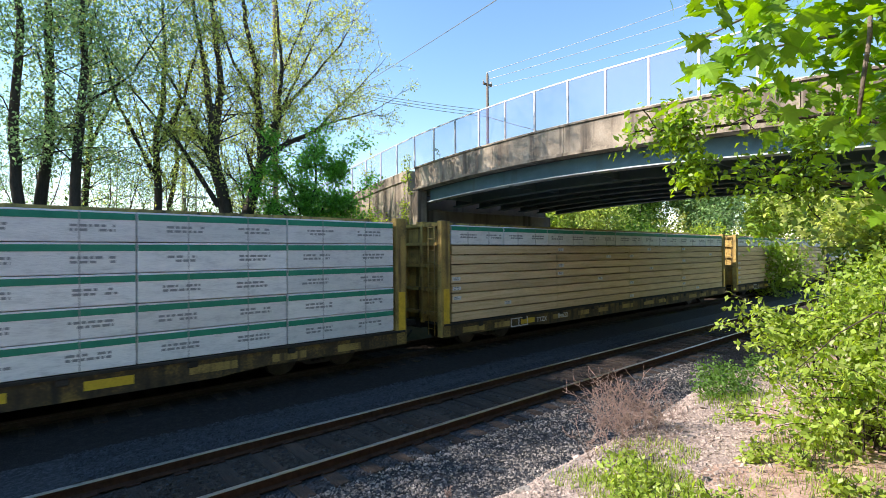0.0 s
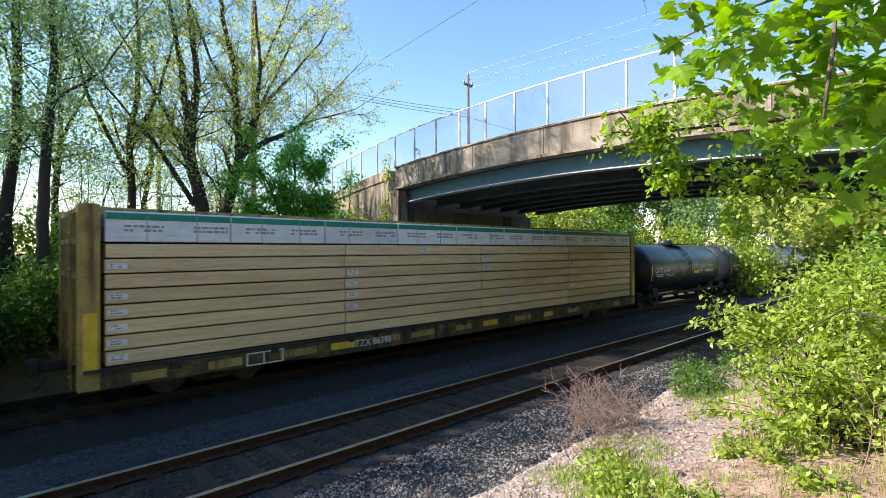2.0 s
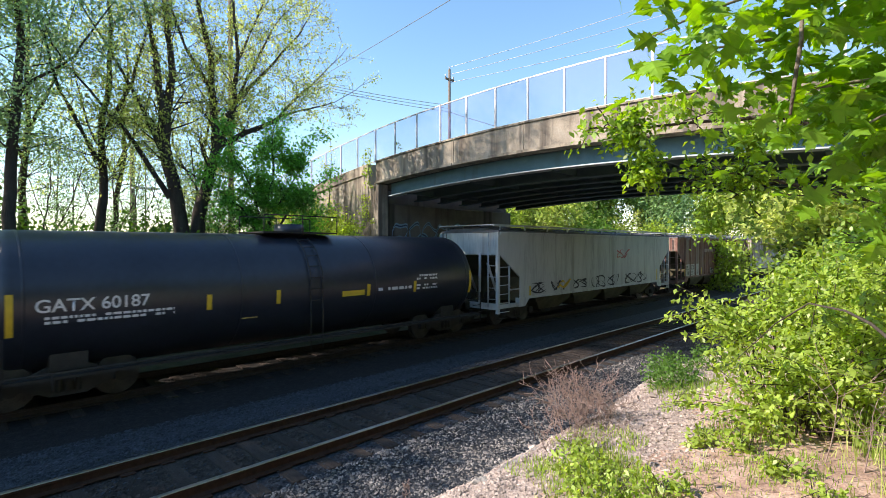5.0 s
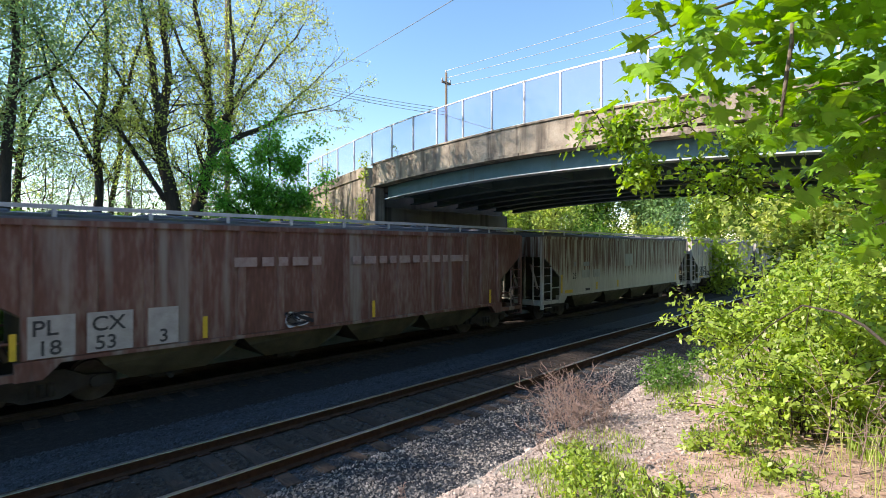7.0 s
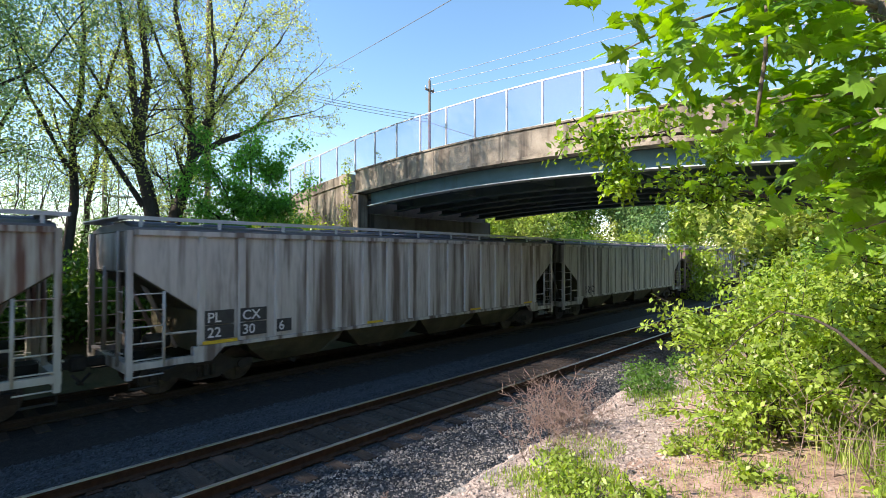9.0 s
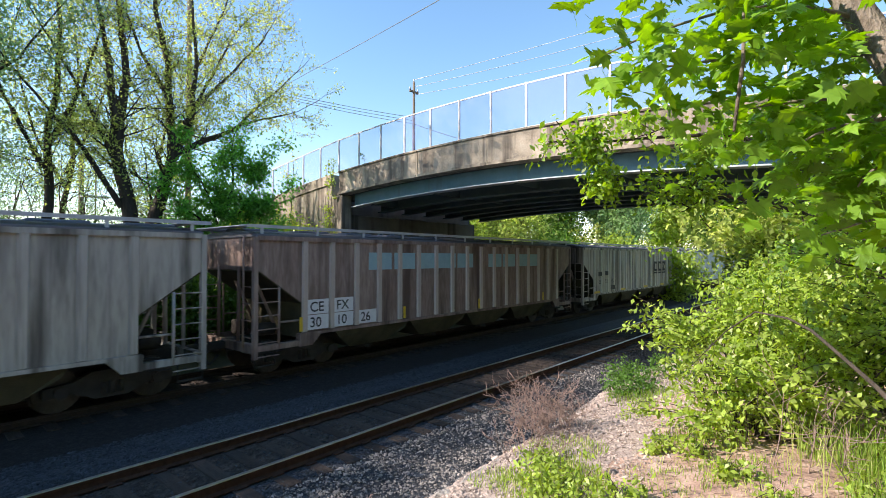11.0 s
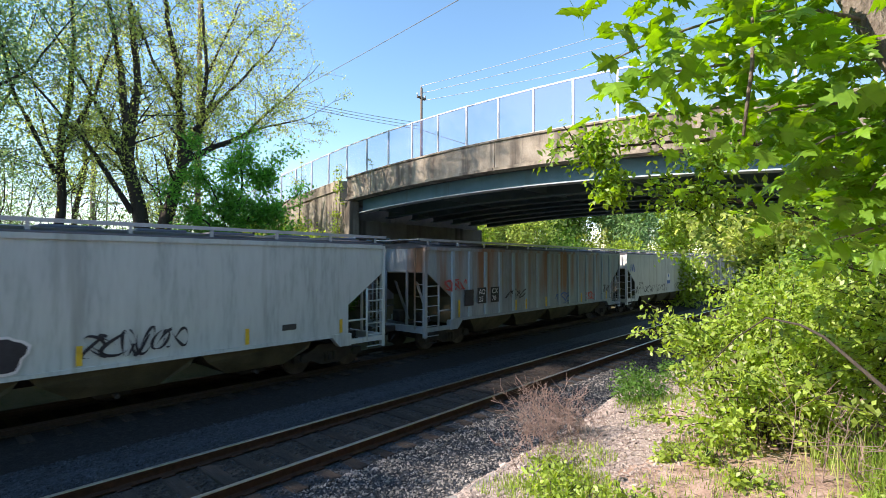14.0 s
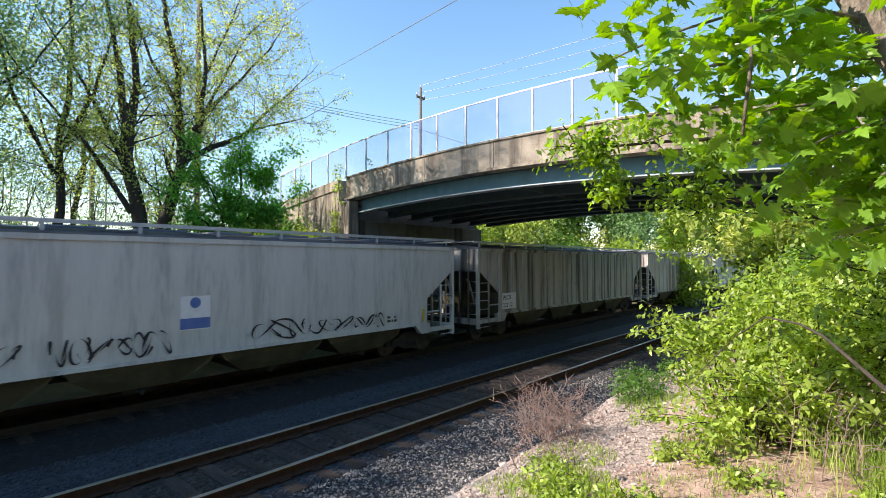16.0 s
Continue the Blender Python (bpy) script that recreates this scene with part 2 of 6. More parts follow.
# ---- ground and tracks ----
NEAR_TRACK, FAR_TRACK = -7.58, -13.05       # centre lines
BANK_EDGE = -4.75


def ground_z(x, y):
    """Height of the ground: ballast bed, the near bank that carries the camera, the far bank under the trees."""
    bed = -0.195 - 0.12 * smooth(1.35, 2.3, abs(x - NEAR_TRACK)) * smooth(1.35, 2.3, abs(x - FAR_TRACK))
    edge = BANK_EDGE + 0.35 * math.sin(y * 0.5) * smooth(6, 12, y)
    near = 1.0 * smooth(edge, edge + 1.5, x) + 0.45 * smooth(edge + 1.3, edge + 4.5, x) + 0.5 * smooth(0.5, 6, x)
    far = 1.9 * smooth(-15.2, -18.2, x) if x < -15 else 0.0
    rough = 0.10 * noise.noise((x * 0.7, y * 0.7, 0)) + 0.035 * noise.noise((x * 3, y * 3, 4))
    return bed + near + far + rough * (smooth(edge - 0.4, edge + 0.8, x) + smooth(-15.3, -17, x))


def build_ground():
    xs = [-900, -300, -120, -60, -40, -30, -26, -23] + [-21 + 0.5 * i for i in range(30)] + [-6 + 0.16 * i for i in range(50)] + [2 + 0.6 * i for i in range(14)] + [12, 20, 40, 90, 300, 900]
    ys = [-900, -300, -100, -50, -30, -20, -14] + [-10 + 0.6 * i for i in range(17)] + [0.4 + 0.2 * i for i in range(75)] + [15.6 + 0.7 * i for i in range(30)] + [38, 42, 48, 56, 70, 100, 160, 300, 900]
    verts = [(x, y, ground_z(x, y)) for x in xs for y in ys]
    n = len(ys)
    faces = [(i * n + j, (i + 1) * n + j, (i + 1) * n + j + 1, i * n + j + 1) for i in range(len(xs) - 1) for j in range(n - 1)]
    ob = quads("ground", verts, faces, M["soil"])
    for k in ("ballast", "litter", "ballast_shade", "gravel_soil", "trackbed"):
        ob.data.materials.append(M[k])
    for p in ob.data.polygons:
        p.use_smooth = True
        x, y, _ = p.center
        far = x < -15.0 or y > 60
        # index 3 paints the train's shade on the ground beyond x = -10.7
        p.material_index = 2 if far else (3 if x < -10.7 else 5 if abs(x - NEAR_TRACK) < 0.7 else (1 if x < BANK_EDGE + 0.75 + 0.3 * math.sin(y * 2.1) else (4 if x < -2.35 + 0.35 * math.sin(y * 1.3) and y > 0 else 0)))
    tagged(ob, "grey ballast and reddish soil banks beside the railway", "ground", kind="structure")
    return ob


ground = build_ground()


def rail_mesh(y0, y1, side, head):
    bm = bmesh.new()
    prism(bm, [(-0.07, -0.17), (0.07, -0.17), (0.07, -0.155), (0.012, -0.13), (0.012, -0.05), (0.036, -0.04), (0.036, -0.012),
               (-0.036, -0.012), (-0.036, -0.04), (-0.012, -0.05), (-0.012, -0.13), (-0.07, -0.155)], "y", y0, y1)
    web = mesh_of(bm, "rail", side)
    bm = bmesh.new()
    prism(bm, [(-0.036, -0.012), (0.036, -0.012), (0.031, 0.0), (-0.031, 0.0)], "y", y0, y1)
    return web, mesh_of(bm, "rail_head", head)


def build_track(cx, label):
    track = thing("railway_track", label, "railway track", "pair of tracks", (cx, 0, 0))
    tagged(track, kind="structure")
    web, head = rail_mesh(-60, 300, *((M["rail_rust"], M["rail_head"]) if cx > -10 else (M["rail_dark"], M["rail_dark"])))
    for sx in (-0.745, 0.745):
        r = share("rail", web, track, (sx, 0, 0))
        share("rail_head", head, r)
    bm = bmesh.new()
    box(bm, -1.3, 1.3, -0.115, 0.115, -0.33, -0.172, 0.012)
    tie = mesh_of(bm, "tie", M["tie"])
    bm = bmesh.new()
    box(bm, -0.13, 0.13, -0.09, 0.09, -0.165, -0.152)
    plate = mesh_of(bm, "tie_plate", M["rail_rust"])
    rng = random.Random(int(-cx * 10))
    for i in range(110):
        y = -6 + i * 0.56
        t = share("tie", tie, track, (rng.uniform(-0.04, 0.04), y + rng.uniform(-0.03, 0.03), rng.uniform(-0.012, 0.006)), (0, 0, rng.uniform(-0.02, 0.02)))
        if cx > -10 and i < 75:
            for sx in (-0.745, 0.745):
                share("tie_plate", plate, t, (sx, 0, 0))
    return track


build_track(NEAR_TRACK, "empty railway track with rusty rails on weathered ties")
build_track(FAR_TRACK, "railway track under the freight train in ballast darkened for shade")


# ---- the road bridge ----
FACE, BACK = 13.54, 23.6          # near and far faces of the bridge
ABUT = -17.6                      # far abutment


def deck_z(x):
    """Top of the parapet along the bridge: a gentle crest."""
    return 7.16 - 0.0052 * (x + 9.5) ** 2 if x > ABUT else 6.82 - 0.105 * (ABUT - x) - 0.004 * (ABUT - x) ** 2


def swept(bm, xs, y0, y1, lo, hi):
    """A beam along x whose under and upper edges follow lo(x) and hi(x)."""
    rings = [[bm.verts.new((x, y, z)) for y, z in ((y0, lo(x)), (y1, lo(x)), (y1, hi(x)), (y0, hi(x)))] for x in xs]
    for a, b in zip(rings, rings[1:]):
        for k in range(4):
            bm.faces.new((a[k], b[k], b[(k + 1) % 4], a[(k + 1) % 4]))
    bm.faces.new(rings[0])
    bm.faces.new(rings[-1][::-1])


def build_bridge():
    br = thing("road_bridge", "concrete and blue steel road bridge over the tracks with a screen fence", "bridge")
    tagged(br, kind="structure")
    end = 6.0
    # parapet in cast lengths
    cuts = [end, 1.5, -3.2, -6.4, -9.64, -12.85, -16.0, ABUT]
    for y0, y1, nm in ((FACE, FACE + 0.4, "parapet"), (BACK - 0.4, BACK, "parapet")):
        for a, b in zip(cuts, cuts[1:]):
            xs = [a - 0.012 + (b - a + 0.024) * i / 6 for i in range(7)]
            bm = bmesh.new()
            swept(bm, xs, y0, y1, lambda x: deck_z(x) - 0.88, deck_z)
            bm2 = part(nm, bm, M["concrete"], br)
            bm = bmesh.new()
            swept(bm, xs, y0 - 0.05 if y0 == FACE else y0, y1 + (0.05 if y0 != FACE else 0), lambda x: deck_z(x) + 0.002, lambda x: deck_z(x) + 0.06)
            part("coping", bm, M["concrete"], bm2)
            bm = bmesh.new()
            swept(bm, xs, y0 - 0.10 if y0 == FACE else y0 - 0.02, y1, lambda x: deck_z(x) - 0.98, lambda x: deck_z(x) - 0.882)
            part("fascia_ledge", bm, M["concrete"], bm2)
    # deck slab and girders
    xs = [ABUT - 0.1 + (end - ABUT) * i / 24 for i in range(25)]
    bm = bmesh.new()
    swept(bm, xs, FACE + 0.6, BACK - 0.05, lambda x: deck_z(x) - 1.2, lambda x: deck_z(x) - 0.985)
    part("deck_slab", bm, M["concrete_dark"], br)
    bm = bmesh.new()
    swept(bm, xs, FACE + 0.41, BACK - 0.41, lambda x: deck_z(x) - 0.98, lambda x: deck_z(x) - 0.9)
    part("roadway", bm, M["road"], br)
    rows = [FACE + 0.55 + (BACK - FACE - 0.8) * i / 6 for i in range(7)]
    gx = [ABUT + 0.45 + (end - ABUT - 0.45) * i / 24 for i in range(25)]
    for i, y in enumerate(rows):
        m = M["girder"] if i == 0 else M["girder_shade"]
        bm = bmesh.new()
        foot = 1.52 if i == 0 else 1.66
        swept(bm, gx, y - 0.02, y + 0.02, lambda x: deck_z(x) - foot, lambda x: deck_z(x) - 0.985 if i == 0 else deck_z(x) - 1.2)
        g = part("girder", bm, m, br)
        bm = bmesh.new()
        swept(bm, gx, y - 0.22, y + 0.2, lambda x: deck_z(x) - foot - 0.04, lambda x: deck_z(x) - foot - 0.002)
        part("bottom_flange", bm, M["flange_lit"] if i == 0 else m, g)
        if i:
            bm = bmesh.new()
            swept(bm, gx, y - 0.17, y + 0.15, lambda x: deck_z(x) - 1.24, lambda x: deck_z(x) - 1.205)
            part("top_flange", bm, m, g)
    for k in range(6):
        x = ABUT + 1.5 + k * 3.6
        bm = bmesh.new()
        box(bm, x - 0.05, x + 0.05, FACE + 0.6, BACK - 0.3, deck_z(x) - 1.6, deck_z(x) - 1.3)
        part("cross_frame", bm, M["girder_shade"], br)
    # abutments
    for x0, x1 in ((ABUT - 1.2, ABUT), (1.0, 2.5)):
        bm = bmesh.new()
        box(bm, x0, x1, FACE + 0.15, BACK - 0.15, -0.6, deck_z(ABUT) - 1.8, 0.03)
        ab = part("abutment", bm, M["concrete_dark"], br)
        bm = bmesh.new()
        box(bm, x0 - 0.4, x1 - 0.45 if x0 < -5 else x1, FACE + 0.05, BACK - 0.05, deck_z(ABUT) - 1.8, deck_z(ABUT) - 0.99)
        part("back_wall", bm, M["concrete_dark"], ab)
    # the near corner pillar and the wing wall with its own parapet
    bm = bmesh.new()
    box(bm, ABUT - 0.5, ABUT + 0.28, FACE - 0.06, FACE + 0.5, -0.4, deck_z(ABUT) - 1.0, 0.03)
    part("corner_pillar", bm, M["concrete"], br)
    for y0, y1 in ((FACE, FACE + 0.4), (BACK - 0.4, BACK)):
        xs = [ABUT - 0.5 - i * 0.8 for i in range(16)]
        for a, b in ((0, 5), (5, 10), (10, 15)):
            bm = bmesh.new()
            swept(bm, xs[a:b + 1], y0, y1, lambda x: -0.5, lambda x: deck_z(x) - 0.4)
            w = part("wing_wall", bm, M["concrete"], br)
            bm = bmesh.new()
            swept(bm, xs[a:b + 1], y0 - 0.06, y1 + 0.06, lambda x: deck_z(x) - 0.398, lambda x: deck_z(x) + 0.03)
            part("coping", bm, M["concrete"], w)
    # the earth behind the wing walls and the road on it
    bm = bmesh.new()
    swept(bm, [ABUT - 0.6 - 2 * i for i in range(30)], FACE + 0.41, BACK - 0.41, lambda x: -0.5, lambda x: max(1.5, deck_z(x) - 0.9))
    part("approach_road", bm, M["road"], br)
    # screen fence
    for y in (FACE + 0.2, BACK - 0.2):
        fence = thing("screen_fence", "white metal posts with fine mesh on the bridge parapet", "fence", "bridge fences")
        bm = bmesh.new()
        box(bm, -0.03, 0.03, -0.03, 0.03, 0, 1.52)
        post = mesh_of(bm, "post", M["fence_post"])
        px = [-8.24 + 1.375 * k for k in range(10)][::-1] + [-8.24 - 1.375 * k for k in range(1, 15)]
        for a in px:
            share("post", post, fence, (a, y, deck_z(a) + 0.05))
        for a, b in zip(px, px[1:]):
            for dz in (0.1, 1.52):
                bm = bmesh.new()
                swept(bm, [a - 0.03, b + 0.03], y - 0.02, y + 0.02, lambda x: deck_z(x) + dz + 0.002, lambda x: deck_z(x) + dz + 0.045)
                part("rail", bm, M["fence_post"], fence)
            bm = bmesh.new()
            vs = [bm.verts.new((x, y - 0.035, deck_z(x) + z)) for x, z in ((a - 0.03, 0.15), (b + 0.03, 0.15), (b + 0.03, 1.51), (a - 0.03, 1.51))]
            bm.faces.new(vs)
            part("mesh_panel", bm, M["fence_mesh"], fence)
    return br


def build_wall_tags(br):
    """Pale blue spray paint on the face of the far abutment."""
    for k, (m, w) in enumerate((("spray_pale", 0.10), ("spray_pale", 0.09), ("spray_navy", 0.03))):
        rng = random.Random(60 + k // 2)
        for j in range(5):
            bm = bmesh.new()
            y0, last = 14.5 + j * 0.95, None
            for i in range(22):
                u = i / 21 * 6.2
                y, z = y0 + 0.45 * math.cos(u + j) * (1 + 0.2 * math.sin(2 * u)) + 0.45, 3.75 + 0.36 * math.sin(u + j) + 0.1 * math.sin(3 * u + j)
                pair = [bm.verts.new((ABUT + 0.006 + 0.003 * k + 0.0004 * j, y + s * w * 0.3 * math.sin(u), z + s * w)) for s in (-1, 1)]
                if last:
                    bm.faces.new((last[0], last[1], pair[1], pair[0]))
                last = pair
            part("graffiti", bm, M[m], br)


M["spray_pale"] = mat("pale_blue_spray_paint", [(0.18, 0.34, 0.48), (0.28, 0.44, 0.56)], 4, 0.7, bump=0)
M["spray_navy"] = mat("navy_spray_paint", [(0.03, 0.05, 0.12), (0.05, 0.07, 0.16)], 4, 0.7, bump=0)
build_wall_tags(build_bridge())


# ---- the freight train ----
SPEED = 16.57                    # metres a second, towards -y
K = 0.931
CARS, WHEELS = [], []
SIDE = 1.55                      # half width of the cars

M["yellow_dirty"] = mat("worn_yellow_paint", [(0.11, 0.078, 0.032), (0.36, 0.25, 0.075), (0.52, 0.37, 0.10)], 1.6, 0.7, grain=30, streak=((0.07, 0.05, 0.03), 0.3, 5))
M["sill_grime"] = mat("grimy_yellow_sill", [(0.03, 0.024, 0.016), (0.085, 0.06, 0.03), (0.30, 0.20, 0.05)], 1.8, 0.75, grain=20, streak=((0.03, 0.024, 0.018), 0.4, 4))
M["yellow"] = mat("yellow_reflector", [(0.50, 0.32, 0.03), (0.78, 0.53, 0.04)], 7, 0.5, bump=0)
M["frame_dark"] = mat("grimy_underframe", [(0.018, 0.016, 0.014), (0.055, 0.048, 0.04)], 3, 0.85, bump=0.3)
M["wheel"] = mat("wheel_steel", [(0.03, 0.026, 0.022), (0.10, 0.085, 0.07)], 4, 0.6, 0.5)
M["wrap"] = mat("white_lumber_wrap", [(0.56, 0.58, 0.60), (0.74, 0.76, 0.77), (0.82, 0.83, 0.83)], 2.2, 0.45, bump=0.35, grain=9, stretch=(1, 1, 4), vary=0.1)
M["wrap_green"] = mat("green_print", [(0.0, 0.20, 0.13), (0.01, 0.28, 0.18)], 3, 0.45, bump=0.1)
M["print"] = mat("grey_print", [(0.22, 0.24, 0.26), (0.3, 0.32, 0.34)], 3, 0.6, bump=0)
M["lumber"] = mat("sawn_lumber", [(0.50, 0.34, 0.17), (0.68, 0.50, 0.28), (0.78, 0.61, 0.38)], 1.5, 0.85, bump=0.5, grain=12, stretch=(1, 0.5, 9), vary=0.14)
M["card"] = mat("white_tag", [(0.6, 0.62, 0.65), (0.75, 0.75, 0.76)], 8, 0.6, bump=0)
M["tank_black"] = mat("black_tank_paint", [(0.014, 0.017, 0.026), (0.026, 0.031, 0.045)], 1.2, 0.33, bump=0.05, grain=8, spec=0.5)
M["stencil"] = mat("white_stencil", [(0.55, 0.56, 0.57), (0.7, 0.7, 0.7)], 8, 0.7, bump=0)
M["stencil_dark"] = mat("black_stencil", [(0.03, 0.03, 0.032), (0.06, 0.06, 0.06)], 8, 0.7, bump=0)
M["grey_rail"] = mat("galvanised_walkway", [(0.34, 0.37, 0.42), (0.5, 0.53, 0.58)], 4, 0.5, 0.4, bump=0.15)
M["spray_black"] = mat("black_spray_paint", [(0.02, 0.02, 0.025), (0.04, 0.04, 0.05)], 6, 0.6, bump=0)
M["spray_blue"] = mat("blue_spray_paint", [(0.06, 0.12, 0.35), (0.1, 0.18, 0.42)], 6, 0.6, bump=0)
M["spray_red"] = mat("red_spray_paint", [(0.42, 0.07, 0.07), (0.5, 0.1, 0.1)], 6, 0.6, bump=0)
M["spray_white"] = mat("white_spray_paint", [(0.6, 0.6, 0.62), (0.75, 0.75, 0.75)], 6, 0.6, bump=0)
M["plate_blue"] = mat("pale_blue_panel", [(0.22, 0.36, 0.42), (0.3, 0.46, 0.5)], 4, 0.6, bump=0.05)
RUST = (0.13, 0.045, 0.025)


def paint(name, a, b, streak, amount, dens=2.4):
    return mat(name, [tuple(u * 0.75 for u in a), tuple((u + v) / 2 for u, v in zip(a, b)), b], 2.2, 0.62, bump=0.08, grain=14, stretch=(1, 1, 0.16), streak=(streak, amount, dens))


def lettering(text, size, y, z, parent, material, x=SIDE + 0.012, name="lettering", gap=1.0):
    """Letters on the near side of a car, read from +x."""
    cu = bpy.data.curves.new(name, "FONT")
    cu.body, cu.size, cu.space_character, cu.offset = text, size, gap, size * 0.012
    ob = bpy.data.objects.new(name, cu)
    me = bpy.data.meshes.new_from_object(ob)
    bpy.data.objects.remove(ob)
    me.transform(Matrix(((0, 0, 1, x), (1, 0, 0, y), (0, 1, 0, z), (0, 0, 0, 1))))
    me.materials.clear()
    me.materials.append(material)
    ob = new(name, me)
    ob.parent = parent
    return ob


def plate(name, y0, y1, z0, z1, parent, material, x=SIDE, thick=0.008, label=""):
    bm = bmesh.new()
    box(bm, x, x + thick, y0, y1, z0, z1)
    return part(name, bm, material, parent, label)


def bars(name, y, z, w, h, lines, parent, material, x=SIDE + 0.004, seed=1):
    """Unreadable small print: rows of short bars."""
    rng = random.Random(seed)
    bm = bmesh.new()
    for i in range(lines):
        yy, zz = y, z - i * h * 1.7
        while yy < y + w:
            l = rng.uniform(0.4, 1.3) * h * 2.2
            if rng.random() < 0.85:
                box(bm, x, x + 0.004, yy, min(yy + l, y + w), zz, zz + h)
            yy += l + h * 0.6
    return tagged(part(name, bm, material, parent), kind="stuff")


def scrawl(y, z, w, h, strokes, parent, material, seed, width=0.03, x=SIDE + 0.006):
    """A spray-painted tag: looping ribbons on the car's side."""
    rng = random.Random(seed)
    width *= 1.5
    for k in range(strokes):
        bm = bmesh.new()
        cx = y + w * (k + 0.5) / strokes
        pts = []
        a, b, p, q = rng.uniform(0.25, 0.55) * w / strokes * 1.5, rng.uniform(0.3, 0.5) * h, rng.uniform(0, 6), rng.uniform(0.6, 2.2)
        s0 = rng.uniform(-0.4, 0.4)
        for i in range(46):
            u = i / 45 * 8.6 + p
            pts.append((cx + a * math.cos(u * q) + s0 * (i / 45 - 0.5) * h, z + h / 2 + b * math.sin(u * 1.3 + q)))
        last = None
        for i in range(len(pts) - 1):
            d = Vector((pts[i + 1][0] - pts[i][0], pts[i + 1][1] - pts[i][1]))
            n = Vector((-d.y, d.x)).normalized() * width * (0.5 + 0.5 * math.sin(i * 0.4 + k)) if d.length > 1e-6 else Vector((0, width))
            pair = (bm.verts.new((x + 0.0006 * k, pts[i][0] + n.x, pts[i][1] + n.y)), bm.verts.new((x + 0.0006 * k, pts[i][0] - n.x, pts[i][1] - n.y)))
            if last:
                bm.faces.new((last[0], last[1], pair[1], pair[0]))
            last = pair
        part("graffiti", bm, material, parent)


def block_letters(y, z, w, h, n, parent, fill, edge, seed):
    """A bubble-letter tag: rounded filled shapes with a pale rim."""
    rng = random.Random(seed)
    for mat_, grow, x in ((edge, 0.05, SIDE + 0.006), (fill, 0.0, SIDE + 0.010)):
        r2 = random.Random(seed)
        for k in range(n):
            bm = bmesh.new()
            cy, cz = y + w * (k + 0.5) / n, z + h / 2 + r2.uniform(-0.08, 0.08) * h
            ph, am = r2.uniform(0, 6), r2.uniform(0.08, 0.2)
            vs = []
            for i in range(18):
                t = i / 18 * 2 * math.pi
                rr = 1 + am * math.sin(3 * t + ph) + 0.1 * math.sin(5 * t + ph)
                vs.append(bm.verts.new((x + 0.0007 * k, cy + math.cos(t) * rr * (w / n * 0.5 + grow), cz + math.sin(t) * rr * (h * 0.46 + grow))))
            bm.faces.new(vs)
            part("graffiti", bm, mat_, parent)


def wheel_meshes():
    bm = bmesh.new()
    for s in (-1, 1):
        x = s * 0.745
        tube(bm, [(x - 0.065 * s, 0, 0), (x + 0.065 * s, 0, 0)], [0.42, 0.415], 20)
        tube(bm, [(x - 0.095 * s, 0, 0), (x - 0.066 * s, 0, 0)], [0.45, 0.45], 20)
        tube(bm, [(x + 0.066 * s, 0, 0), (x + 0.12 * s, 0, 0)], [0.13, 0.11], 10)
        box(bm, x + 0.066 * s, x + 0.075 * s, -0.03, 0.03, 0.15, 0.38)
    tube(bm, [(-1.0, 0, 0), (1.0, 0, 0)], 0.08, 10)
    wheel = mesh_of(bm, "wheelset", M["wheel"])
    bm = bmesh.new()
    prism(bm, [(-1.15, 0.36), (-1.15, 0.56), (-0.7, 0.60), (-0.35, 0.78), (0.35, 0.78), (0.7, 0.60), (1.15, 0.56), (1.15, 0.36), (0.7, 0.40), (0.4, 0.28), (0.3, 0.22),
               (-0.3, 0.22), (-0.4, 0.28), (-0.7, 0.40)], "x", 0.98, 1.12)
    for y in (-0.87, 0.87):
        tube(bm, [(1.1, y, 0.46), (1.2, y, 0.46)], 0.12, 10)
    for y in (-0.15, 0, 0.15):
        tube(bm, [(1.13, y, 0.3), (1.13, y, 0.55)], 0.055, 8)
    frame_ = mesh_of(bm, "side_frame", M["frame_dark"])
    bm = bmesh.new()
    box(bm, -1.1, 1.1, -0.2, 0.2, 0.45, 0.72, 0.03)
    bolster = mesh_of(bm, "bolster", M["frame_dark"])
    return wheel, frame_, bolster


WHEEL, SIDE_FRAME, BOLSTER = wheel_meshes()


def running_gear(car, length, inset=1.9):
    for y in (inset, length - inset):
        bol = share("truck_bolster", BOLSTER, car, (0, y, 0))
        for r in (0, math.pi):
            share("side_frame", SIDE_FRAME, bol, (0, 0, 0), (0, 0, r))
        for dy in (-0.87, 0.87):
            w = share("wheelset", WHEEL, car, (0, y + dy, 0.42))
            WHEELS.append((w, y + dy))
    bm = bmesh.new()
    box(bm, -0.3, 0.3, 0.1, length - 0.1, 0.62, 0.92)
    part("centre_sill", bm, M["frame_dark"], car)
    for y0, y1 in ((-0.55, 0.1), (length - 0.1, length + 0.55)):
        bm = bmesh.new()
        box(bm, -0.11, 0.11, y0, y1, 0.68, 0.88, 0.03)
        ye = y0 if y0 < 0 else y1
        box(bm, -0.2, 0.18, ye - 0.12, ye + 0.12, 0.62, 0.95, 0.05)
        part("coupler", bm, M["frame_dark"], car)
        bm = bmesh.new()
        tube(bm, [(0.45, y0 + 0.2 if y0 < 0 else y1 - 0.2, 0.62), (0.45, ye, 0.4), (0.3, ye * 1.0, 0.42)], 0.03, 6)
        part("brake_hose", bm, M["frame_dark"], car)


